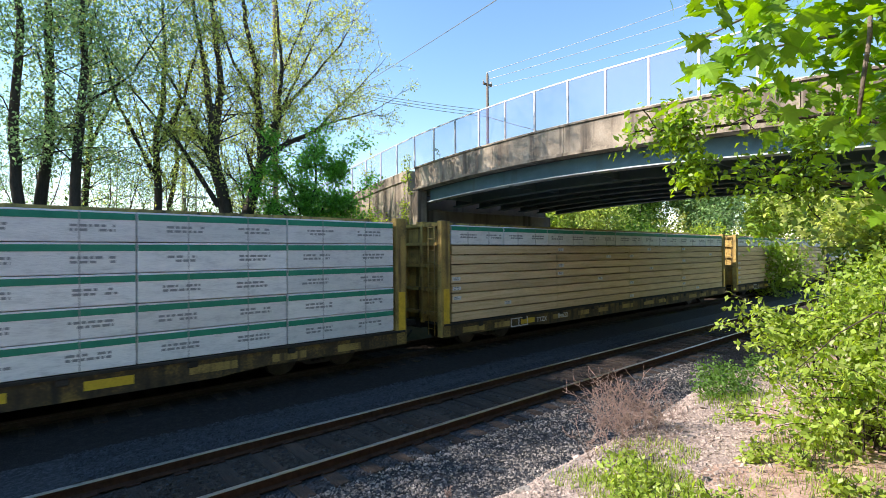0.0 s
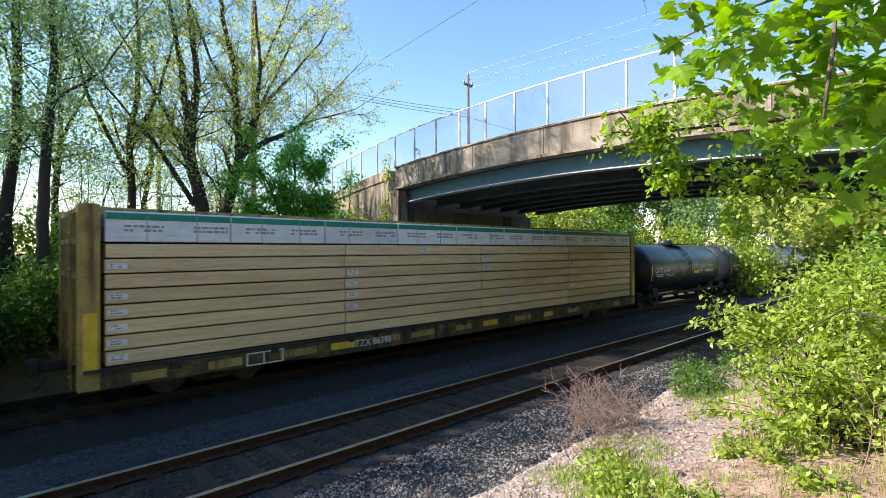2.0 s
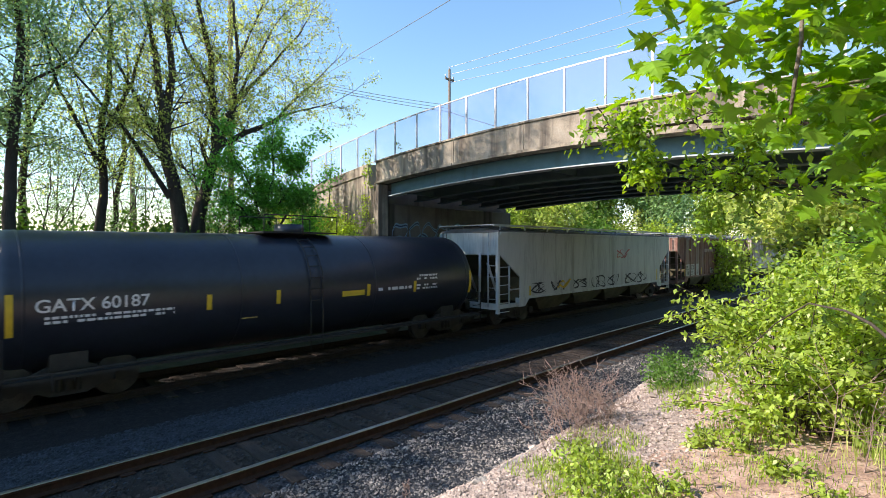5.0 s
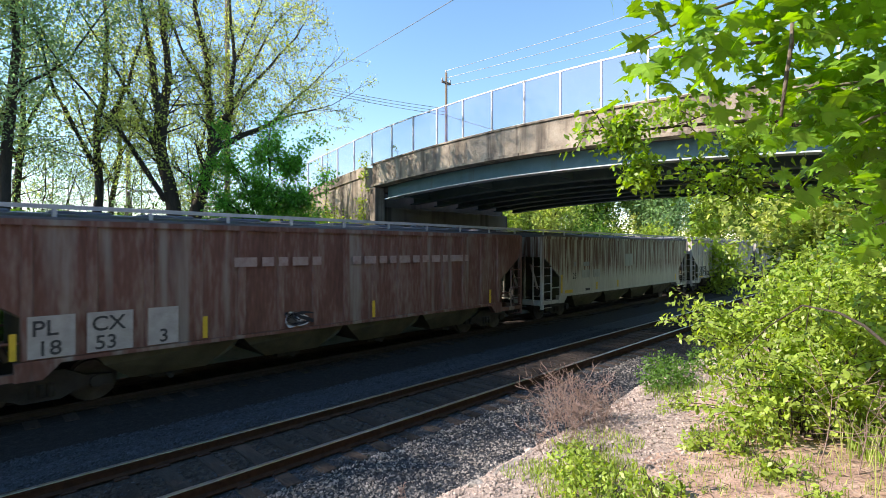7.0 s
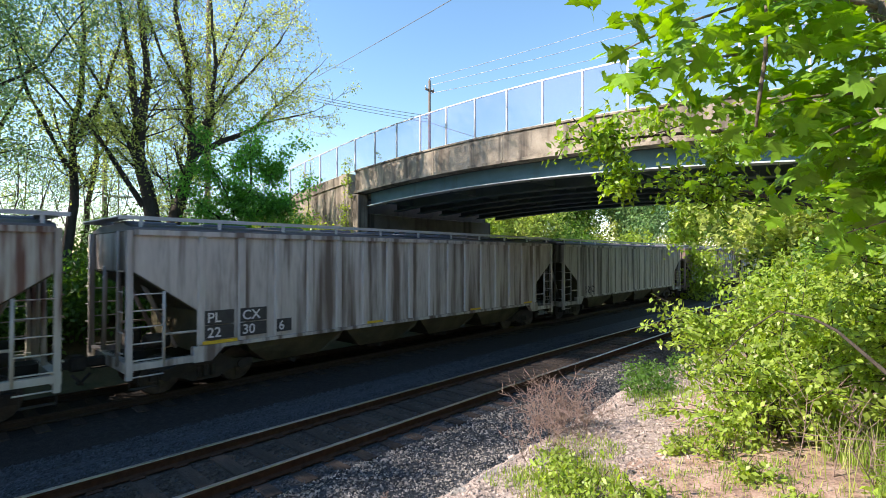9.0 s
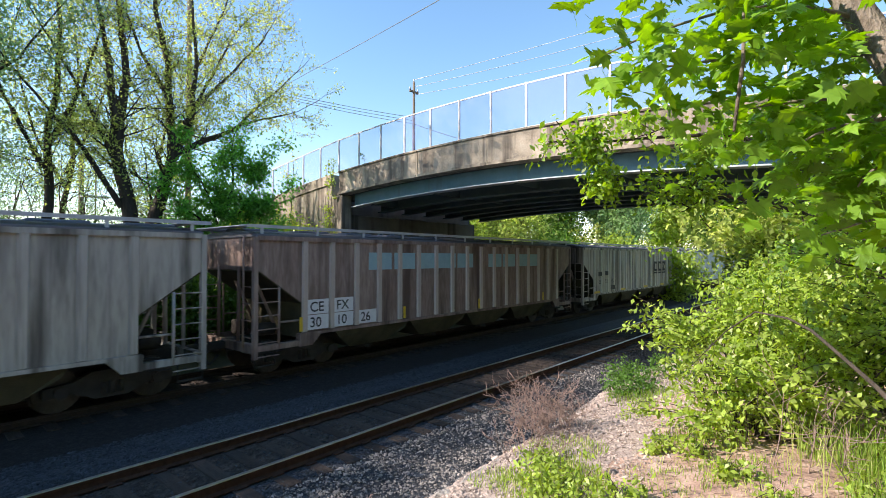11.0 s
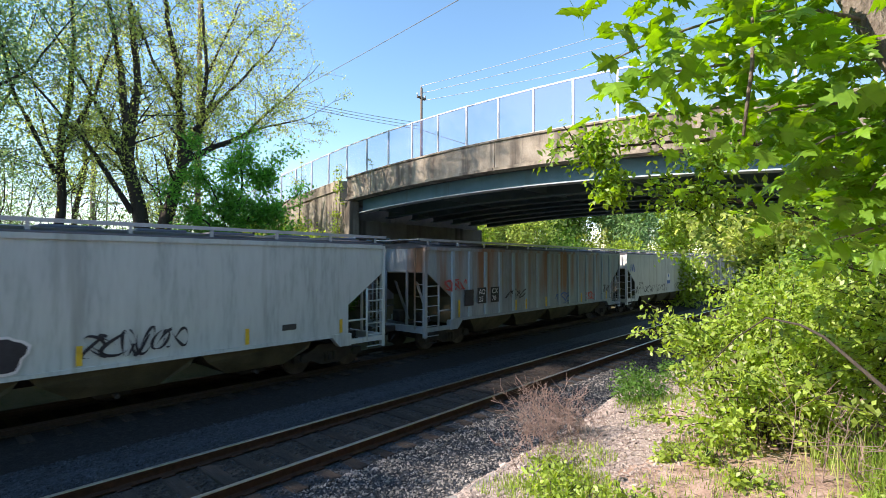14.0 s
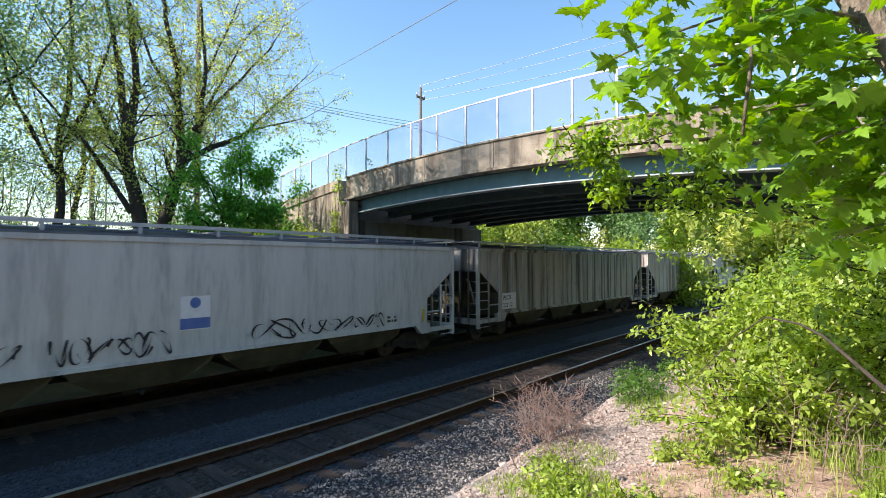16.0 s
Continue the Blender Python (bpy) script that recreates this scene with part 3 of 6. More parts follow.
# -- lumber cars --
def lumber_car(u0, u1, label, wrapped):
    L = (u1 - u0) * K
    car = thing("lumber_flatcar", label, "freight car", "freight train")
    running_gear(car, L, 2.6)
    bm = bmesh.new()
    box(bm, -SIDE, SIDE, 0.1, L - 0.1, 0.80, 0.86)
    part("deck", bm, M["frame_dark"], car)
    for s in (-1, 1):
        bm = bmesh.new()
        prism(bm, [(0.05, 0.45), (0.05, 0.80), (L - 0.05, 0.80), (L - 0.05, 0.45), (L - 4.2, 0.45), (L - 5.2, 0.36), (5.2, 0.36), (4.2, 0.45)], "x", s * 1.40, s * 1.50)
        part("side_sill", bm, M["sill_grime"] if s > 0 else M["frame_dark"], car)
    rng = random.Random(int(u0 + 100))
    y = 0.9
    while y < L - 1.2:
        w = rng.uniform(0.6, 1.0)
        if rng.random() < 0.9:
            plate("reflector", y, y + w, 0.51, 0.69, car, M["yellow"] if rng.random() < 0.22 else M["yellow_dirty"], 1.50)
        y += rng.uniform(1.3, 2.0)
    # winch boxes and a stencilled frame on the sill
    for k in range(9):
        bm = bmesh.new()
        box(bm, 1.42, 1.54, 1.6 + k * (L - 3) / 9, 1.8 + k * (L - 3) / 9, 0.66, 0.8, 0.02)
        part("winch", bm, M["frame_dark"], car)
    bm = bmesh.new()
    for a in ((0, 0.9, 0, 0.03), (0, 0.9, 0.27, 0.3), (0, 0.03, 0, 0.3), (0.87, 0.9, 0, 0.3), (0.4, 0.43, 0, 0.3)):
        box(bm, 1.50, 1.512, 3.2 + a[0], 3.2 + a[1], 0.45 + a[2], 0.45 + a[3])
    part("stencil_frame", bm, M["stencil"], car)
    # bulkheads
    for y0, d in ((0.0, 1), (L, -1)):
        for s in (-1, 1):
            bm = bmesh.new()
            ya, yb = sorted((y0 + 0.02 * d, y0 + 0.38 * d))
            box(bm, *sorted((s * 1.28, s * 1.50)), ya, yb, 0.45, 4.06, 0.015)
            p = part("bulkhead_post", bm, M["yellow_dirty"], car)
            if s > 0:
                bm = bmesh.new()
                box(bm, 1.501, 1.508, ya + 0.08, yb - 0.05, 0.85, 1.95)
                part("reflector", bm, M["yellow"], p)
        bm = bmesh.new()
        ya, yb = sorted((y0 + 0.22 * d, y0 + 0.34 * d))
        box(bm, -1.28, 1.28, ya, yb, 0.82, 4.0)
        b = part("bulkhead", bm, M["yellow_dirty"], car)
        for z in (1.1, 1.85, 2.6, 3.3, 3.9):
            bm = bmesh.new()
            box(bm, -1.28, 1.28, *sorted((y0 + 0.04 * d, y0 + 0.218 * d)), z, z + 0.1)
            part("rib", bm, M["yellow_dirty"], b)
        for x in (-0.5, 0.5):
            bm = bmesh.new()
            box(bm, x - 0.06, x + 0.06, *sorted((y0 + 0.02 * d, y0 + 0.219 * d)), 0.83, 3.98)
            part("stiffener", bm, M["yellow_dirty"], b)
        bm = bmesh.new()
        for x in (0.95, 1.25):
            tube(bm, [(x, y0 - 0.06 * d, 0.5), (x, y0 - 0.06 * d, 3.9)], 0.015, 5)
        for k in range(10):
            tube(bm, [(0.95, y0 - 0.06 * d, 0.7 + k * 0.35), (1.25, y0 - 0.06 * d, 0.7 + k * 0.35)], 0.013, 5)
        part("ladder", bm, M["yellow_dirty"], car)
    bm = bmesh.new()
    box(bm, -0.18, 0.18, 0.35, L - 0.35, 4.0, 4.1)
    for k in range(14):
        yy = 0.9 + k * (L - 1.8) / 13
        box(bm, -0.05, 0.05, yy - 0.08, yy + 0.08, 0.86, 4.0)
    part("centre_beam", bm, M["yellow_dirty"], car)
    # the load
    y0, y1 = 0.45, L - 0.45
    def column(n):
        return [(y0 + (y1 - y0) * i / n, y0 + (y1 - y0) * (i + 1) / n) for i in range(n)]
    def bundle(ya, yb, z0, z1, white, seed):
        bm = bmesh.new()
        r = random.Random(seed)
        dx = r.uniform(-0.015, 0.012)
        box(bm, 0.10, 1.47 + dx, ya + 0.012, yb - 0.012, z0, z1, 0.012)
        b = part("lumber_pack", bm, M["wrap"] if white else M["lumber"], car, "white wrapped bundle with green band" if white else "")
        if white:
            h = z1 - z0
            bm = bmesh.new()
            box(bm, 1.471 + dx, 1.476 + dx, ya + 0.02, yb - 0.02, z1 - 0.165 * (h / 0.6), z1 - 0.035)
            part("green_band", bm, M["wrap_green"], b)
            for k in range(2):
                yy = ya + (yb - ya) * (0.15 + 0.5 * k) + r.uniform(-0.1, 0.1)
                bars("print", yy, z0 + h * 0.48, 0.72, 0.05, 2, b, M["print"], 1.472 + dx, seed * 3 + k)
            for k in range(2):
                yy = ya + (yb - ya) * (0.3 + 0.4 * k)
                bm = bmesh.new()
                box(bm, 1.472 + dx, 1.478 + dx, yy, yy + 0.015, z0 + 0.01, z1 - 0.01)
                part("strap", bm, M["print"], b)
        elif r.random() < 0.55:
            yy = ya + 0.05 if r.random() < 0.8 else ya + r.uniform(0.2, 0.7) * (yb - ya)
            t = plate("tag", yy, yy + 0.34, z0 + 0.08, z1 - 0.08, b, M["card"], 1.472 + dx, 0.004)
            bars("print", yy + 0.05, z0 + 0.15, 0.2, 0.03, 2, t, M["print"], 1.477 + dx, seed)
        return b
    seed = int(abs(u0) * 10)
    if wrapped:
        for i in range(5):
            for a, b in column(7):
                seed += 1
                bundle(a, b, 0.875 + i * 0.615, 0.875 + i * 0.615 + 0.60, True, seed)
    else:
        for i in range(8):
            for a, b in column(4):
                seed += 1
                bundle(a + 0.02 * math.sin(i * 3 + a), b + 0.02 * math.sin(i * 3 + b), 0.885 + i * 0.304, 0.885 + i * 0.304 + 0.272, False, seed)
        for a, b in column(9):
            seed += 1
            bundle(a, b, 3.325, 3.94, True, seed)
    for i in range(5):
        bm = bmesh.new()
        box(bm, -1.47, -0.10, y0, y1, 0.875 + i * 0.615, 0.875 + i * 0.615 + 0.6)
        part("lumber_pack", bm, M["wrap"] if wrapped else M["lumber"], car)
    CARS.append((car, u0 * K))
    return car


# -- tank cars --
def tank_car(u0, u1, number, seed):
    L = (u1 - u0) * K
    car = thing("tank_car", "black cylindrical tank car with yellow reflector strips", "tank car", "freight train")
    running_gear(car, L, 1.7)
    R_, zc, e = 1.45, 1.98, 0.5
    ys, rs = [], []
    for k in range(9):
        a = k / 8 * math.pi / 2
        ys.append(0.35 + e - e * math.cos(a))
        rs.append(max(0.02, R_ * math.sin(a)))
    pts = [(0, y, zc) for y in ys] + [(0, 0.35 + e + (L - 1.7) * k / 4, zc) for k in range(1, 4)] + [(0, L - y, zc) for y in ys[::-1]]
    bm = bmesh.new()
    tube(bm, pts, rs + [R_] * 3 + rs[::-1], 40)
    shell = part("tank_shell", bm, M["tank_black"], car)
    for k in range(4):
        y = 1.0 + (L - 2.0) * k / 3
        bm = bmesh.new()
        tube(bm, [(0, y - 0.02, zc), (0, y + 0.02, zc)], R_ + 0.006, 40)
        part("weld_seam", bm, M["tank_black"], shell)
    # walkway sill, handrail, saddles
    for s in (-1, 1):
        bm = bmesh.new()
        box(bm, *sorted((s * 1.25, s * 1.5)), 0.3, L - 0.3, 0.62, 0.67)
        part("walkway", bm, M["frame_dark"], car)
        bm = bmesh.new()
        tube(bm, [(s * 1.5, 0.2, 0.74), (s * 1.5, L - 0.2, 0.74)], 0.022, 6)
        for y in (0.3, 1.4, L - 1.4, L - 0.3):
            tube(bm, [(s * 1.5, y, 0.4), (s * 1.5, y, 1.45 if y in (0.3, L - 0.3) else 0.74)], 0.02, 5)
        for y in (0.3, L - 0.7):
            tube(bm, [(s * 1.5, y, 1.45), (s * 1.5, y + 0.4, 1.45), (s * 1.5, y + 0.4, 0.4)], 0.018, 5)
            for z in (0.45, 0.6, 0.75, 1.0, 1.2):
                tube(bm, [(s * 1.5, y, z), (s * 1.5, y + 0.4, z)], 0.014, 5)
        part("handrail", bm, M["frame_dark"], car)
    for y in (1.7, L - 1.7):
        bm = bmesh.new()
        prism(bm, [(-1.2, 0.72), (1.2, 0.72), (1.2, 1.05), (0.8, 0.78), (0, 0.6), (-0.8, 0.78), (-1.2, 1.05)], "y", y - 0.3, y + 0.3)
        part("saddle", bm, M["frame_dark"], car)
    # top platform with its fittings
    m_ = L / 2
    bm = bmesh.new()
    tube(bm, [(0, m_, zc + R_ - 0.05), (0, m_, zc + R_ + 0.28)], [0.42, 0.40], 16)
    part("manway", bm, M["tank_black"], car)
    bm = bmesh.new()
    box(bm, -0.75, 0.75, m_ - 1.1, m_ + 1.1, zc + R_ + 0.02, zc + R_ + 0.06)
    part("platform", bm, M["frame_dark"], car)
    bm = bmesh.new()
    for x in (-0.75, 0.75):
        for y in (m_ - 1.1, m_, m_ + 1.1):
            tube(bm, [(x, y, zc + R_), (x, y, zc + R_ + 0.5)], 0.016, 5)
        tube(bm, [(x, m_ - 1.1, zc + R_ + 0.5), (x, m_ + 1.1, zc + R_ + 0.5)], 0.016, 5)
    part("platform_rail", bm, M["frame_dark"], car)
    bm = bmesh.new()
    for y in (m_ - 0.18, m_ + 0.18):
        tube(bm, [(1.5, y, 0.4)] + [(math.cos(a) * (R_ + 0.08), y, zc + math.sin(a) * (R_ + 0.08)) for a in (-0.2, 0.3, 0.7, 1.1)], 0.016, 5)
    for a in (-0.2, 0.0, 0.2, 0.4, 0.6, 0.8, 1.0):
        tube(bm, [(math.cos(a) * (R_ + 0.08), m_ - 0.18, zc + math.sin(a) * (R_ + 0.08)), (math.cos(a) * (R_ + 0.08), m_ + 0.18, zc + math.sin(a) * (R_ + 0.08))], 0.013, 5)
    part("ladder", bm, M["frame_dark"], car)
    # reflector strips wrapped on the shell, stencils
    for k, y in enumerate((0.75, L * 0.3, L * 0.42, L * 0.62, L * 0.75, L - 0.85)):
        bm = bmesh.new()
        hi = 0.18 if k in (0, 5) else 0.02
        lo = -0.36 if k in (0, 5) else -0.22
        ring = [lo + (hi - lo) * i / 6 for i in range(7)]
        for a, b in zip(ring, ring[1:]):
            vs = [bm.verts.new((math.cos(t) * (R_ + 0.010), yy, zc + math.sin(t) * (R_ + 0.010))) for t, yy in ((a, y), (a, y + 0.11), (b, y + 0.11), (b, y))]
            bm.faces.new(vs)
        part("reflector", bm, M["yellow"], car)
    xs = R_ + 0.012
    lettering("GATX " + number, 0.34, 1.15, zc - 0.10, car, M["stencil"], xs)
    bars("stencil_print", 1.3, zc - 0.24, 2.2, 0.05, 2, car, M["stencil"], xs - 0.03, seed)
    bars("stencil_print", L * 0.76, zc + 0.16, 0.9, 0.06, 5, car, M["stencil"], xs - 0.02, seed + 1)
    bars("stencil_print", L * 0.65, zc - 0.2, 1.3, 0.09, 1, car, M["stencil"], xs - 0.02, seed + 2)
    plate("placard", L * 0.56, L * 0.56 + 0.75, zc - 0.28, zc - 0.06, car, M["yellow"], xs - 0.03)
    plate("placard", L * 0.36, L * 0.36 + 0.4, zc - 0.62, zc - 0.36, car, M["yellow_dirty"], xs - 0.15)
    CARS.append((car, u0 * K))
    return car


# -- covered hoppers --
_b = bmesh.new()
box(_b, -0.02, 0.02, -0.035, 0.035, 0, 0.25)
BRACKET = mesh_of(_b, "board_bracket", M["grey_rail"])


def hopper_car(u0, u1, label, colour, ribs=16, roof=None, bays=4, top=3.62, trim=None, post=None):
    L = (u1 - u0) * K
    car = thing("covered_hopper", label, "freight car", "freight train")
    trim = trim or colour
    running_gear(car, L, 1.75)
    bm = bmesh.new()
    xs_ = 1.50 if ribs else 1.53
    prism(bm, [(0.14, top), (0.14, 2.78), (1.42, 1.88), (1.42, 1.08), (L - 1.42, 1.08), (L - 1.42, 1.88), (L - 0.14, 2.78), (L - 0.14, top)], "x", -xs_, xs_)
    body = part("hopper_body", bm, colour, car)
    bm = bmesh.new()
    prism(bm, [(-1.53, top + 0.003), (1.53, top + 0.003), (1.53, top + 0.06), (0.9, top + 0.17), (-0.9, top + 0.17), (-1.53, top + 0.06)], "y", 0.10, L - 0.10)
    roof_ = part("roof", bm, roof or M["roof_dark"], car)
    for k in range(10):
        y = 0.8 + (L - 1.6) * k / 9
        bm = bmesh.new()
        box(bm, -0.45, 0.45, y - 0.55, y + 0.55, top + 0.171, top + 0.26, 0.03)
        part("hatch_cover", bm, roof or M["roof_dark"], roof_)
    # running boards on short posts along the roof edges
    for s in (-1, 1):
        bm = bmesh.new()
        box(bm, *sorted((s * 1.05, s * 1.42)), -0.12, L + 0.12, top + 0.27, top + 0.30)
        box(bm, s * 1.42 - 0.012, s * 1.42 + 0.012, -0.12, L + 0.12, top + 0.23, top + 0.31)
        part("running_board", bm, M["grey_rail"], car)
        n = 11
        for k in range(n):
            share("board_bracket", BRACKET, car, (s * 1.40, 0.3 + (L - 0.6) * k / (n - 1), top + 0.03))
    for y0, y1 in ((-0.12, 0.3), (L - 0.3, L + 0.12)):
        bm = bmesh.new()
        box(bm, -1.04, 1.04, y0, y1, top + 0.272, top + 0.298)
        part("running_board", bm, M["grey_rail"], car)
    # side posts
    if ribs:
        bm = bmesh.new()
        prism(bm, [(1.501, -0.095), (1.56, -0.07), (1.56, 0.07), (1.501, 0.095)], "z", 1.10, top - 0.005)
        rib = mesh_of(bm, "side_post", post or colour)
        for k in range(ribs):
            y = 1.5 + (L - 3.0) * k / (ribs - 1)
            share("side_post", rib, body, (0, y, 0))
    bm = bmesh.new()
    box(bm, 1.531, 1.565, 0.14, L - 0.14, top - 0.09, top + 0.02)
    part("top_chord", bm, trim, body)
    for s in (-1, 1):
        bm = bmesh.new()
        box(bm, *sorted((s * 1.46, s * 1.57)), 1.40, L - 1.40, 1.00, 1.079)
        part("side_sill", bm, trim, car)
    # hopper bays under the sill
    span = (L - 5.0) / bays
    for k in range(bays):
        ya, yb = 2.5 + span * k + 0.05, 2.5 + span * (k + 1) - 0.05
        bm = bmesh.new()
        lo, hi = prism(bm, [(ya, 0.999), (yb, 0.999), (yb - 0.15, 0.8), ((ya + yb) / 2 + 0.75, 0.42), ((ya + yb) / 2 - 0.75, 0.42), (ya + 0.15, 0.8)], "x", -1.45, 1.45)
        for v in (*lo, *hi):
            if v.co.z < 0.6:
                v.co.x *= 0.82
        part("hopper_bay", bm, M["bay"], car)
        bm = bmesh.new()
        ym = (ya + yb) / 2
        box(bm, -1.0, 1.0, ym - 0.32, ym + 0.32, 0.30, 0.419)
        tube(bm, [(-1.2, ym, 0.34), (1.25, ym, 0.34)], 0.05, 8)
        part("outlet_gate", bm, M["frame_dark"], car)
    # ends: sill, shade-darkened slope-sheet, corner posts, ladders, platforms
    for y0, d in ((0.0, 1), (L, -1)):
        ya, yb = sorted((y0 + 0.05 * d, y0 + 1.40 * d))
        for s in (-1, 1):
            bm = bmesh.new()
            box(bm, *sorted((s * 1.40, s * 1.54)), ya, yb, 0.74, 0.88)
            part("end_side_sill", bm, trim, car)
            bm = bmesh.new()
            prism(bm, [(y0 + 1.32 * d, 0.72), (y0 + 1.72 * d, 0.72), (y0 + 2.05 * d, 1.06), (y0 + 1.32 * d, 1.06)], "x", *sorted((s * 1.38, s * 1.56)))
            part("bolster_plate", bm, trim, car)
            bm = bmesh.new()
            box(bm, *sorted((s * 1.42, s * 1.545)), *sorted((y0 + 0.02 * d, y0 + 0.13 * d)), 0.55, top)
            part("corner_post", bm, trim, car)
            bm = bmesh.new()
            tube(bm, [(s * 1.52, y0 + 0.72 * d, 0.74), (s * 1.52, y0 + 0.72 * d, 2.34)], 0.035, 6)
            for k in range(6):
                z = 0.60 + k * 0.34
                tube(bm, [(s * 1.53, y0 + 0.08 * d, z), (s * 1.53, y0 + 0.72 * d, z)], 0.017, 6)
            for k in range(5):
                tube(bm, [(s * 1.1, y0 - 0.03 * d, 1.1 + k * 0.42), (s * 1.45, y0 - 0.03 * d, 1.1 + k * 0.42)], 0.016, 6)
            tube(bm, [(s * 1.1, y0 - 0.03 * d, 0.8), (s * 1.1, y0 - 0.03 * d, top)], 0.03, 6)
            part("ladder", bm, trim, car)
            bm = bmesh.new()
            box(bm, *sorted((s * 1.43, s * 1.53)), *sorted((y0 + 0.08 * d, y0 + 0.62 * d)), 0.34, 0.37)
            tube(bm, [(s * 1.5, y0 + 0.08 * d, 0.35), (s * 1.5, y0 + 0.08 * d, 0.75)], 0.016, 5)
            tube(bm, [(s * 1.5, y0 + 0.62 * d, 0.35), (s * 1.5, y0 + 0.62 * d, 0.75)], 0.016, 5)
            part("sill_step", bm, M["frame_dark"], car)
            bm = bmesh.new()
            tube(bm, [(s * 1.5, y0 + 0.72 * d, 1.42), (s * 1.5, y0 + 1.4 * d, 1.42)], 0.03, 6)
            part("hand_hold", bm, trim, car)
        # dark sheets over the end slope; the shade in there is their colour
        bm = bmesh.new()
        prism(bm, [(y0 + 0.16 * d, 2.755), (y0 + 1.435 * d, 1.86), (y0 + 1.415 * d, 1.85), (y0 + 0.14 * d, 2.74)], "x", -1.49, 1.49)
        box(bm, -1.49, 1.49, *sorted((y0 + 1.40 * d, y0 + 1.418 * d)), 0.93, 1.86)
        part("shaded_slope_sheet", bm, M["bay"], car)
        bm = bmesh.new()
        box(bm, -1.5, 1.5, *sorted((y0 + 0.0 * d, y0 + 0.16 * d)), 0.70, 0.92)
        part("end_sill", bm, trim, car)
        for x in (-0.55, 0.55):
            for ea, eb in (((x, y0 + 0.12 * d, 0.9), (x, y0 + 0.14 * d, 2.85)), ((x, y0 + 1.3 * d, 0.95), (x, y0 + 0.6 * d, 2.45))):
                bm = bmesh.new()
                tube(bm, [ea, eb], 0.05, 6)
                part("end_brace", bm, trim, car)
        bm = bmesh.new()
        tube(bm, [(0.5, y0 + 0.65 * d, 1.15), (0.5, y0 + 1.15 * d, 1.15)], 0.17, 12)
        part("air_reservoir", bm, M["frame_dark"], car)
        bm = bmesh.new()
        box(bm, -0.6, -0.2, *sorted((y0 + 0.5 * d, y0 + 0.8 * d)), 0.95, 1.35, 0.03)
        part("brake_valve", bm, M["frame_dark"], car)
    CARS.append((car, u0 * K))
    return car, L


def strip(car, y, z0=1.12, z1=1.5, w=0.1):
    plate("reflector", y, y + w, z0, z1, car, M["yellow"], 1.562, 0.006)


# steel of the bays, used again as painted shade on the end slopes
M["bay"] = mat("dusty_bay_shade_steel", [(0.035, 0.031, 0.017), (0.10, 0.088, 0.05)], 1.5, 0.85, bump=0.2)


M["roof_dark"] = mat("sooty_roof_sheet", [(0.07, 0.07, 0.085), (0.16, 0.16, 0.18)], 1.5, 0.6, bump=0.1)
M["post_blue"] = mat("blue_side_post", [(0.25, 0.33, 0.39), (0.34, 0.42, 0.47)], 2, 0.65, bump=0.08, stretch=(1, 1, 0.2))
M["post_pale"] = mat("pale_side_post", [(0.44, 0.42, 0.38), (0.62, 0.59, 0.54)], 2, 0.65, bump=0.08, stretch=(1, 1, 0.2))
M["post_brown"] = mat("faded_side_post", [(0.36, 0.30, 0.27), (0.52, 0.45, 0.40)], 2, 0.65, bump=0.08, stretch=(1, 1, 0.2))
M["faded"] = mat("faded_lettering", [(0.26, 0.16, 0.14), (0.42, 0.33, 0.30)], 6, 0.7, bump=0)
M["chalk"] = mat("chalky_panel", [(0.30, 0.27, 0.25), (0.46, 0.43, 0.40)], 5, 0.75, bump=0)


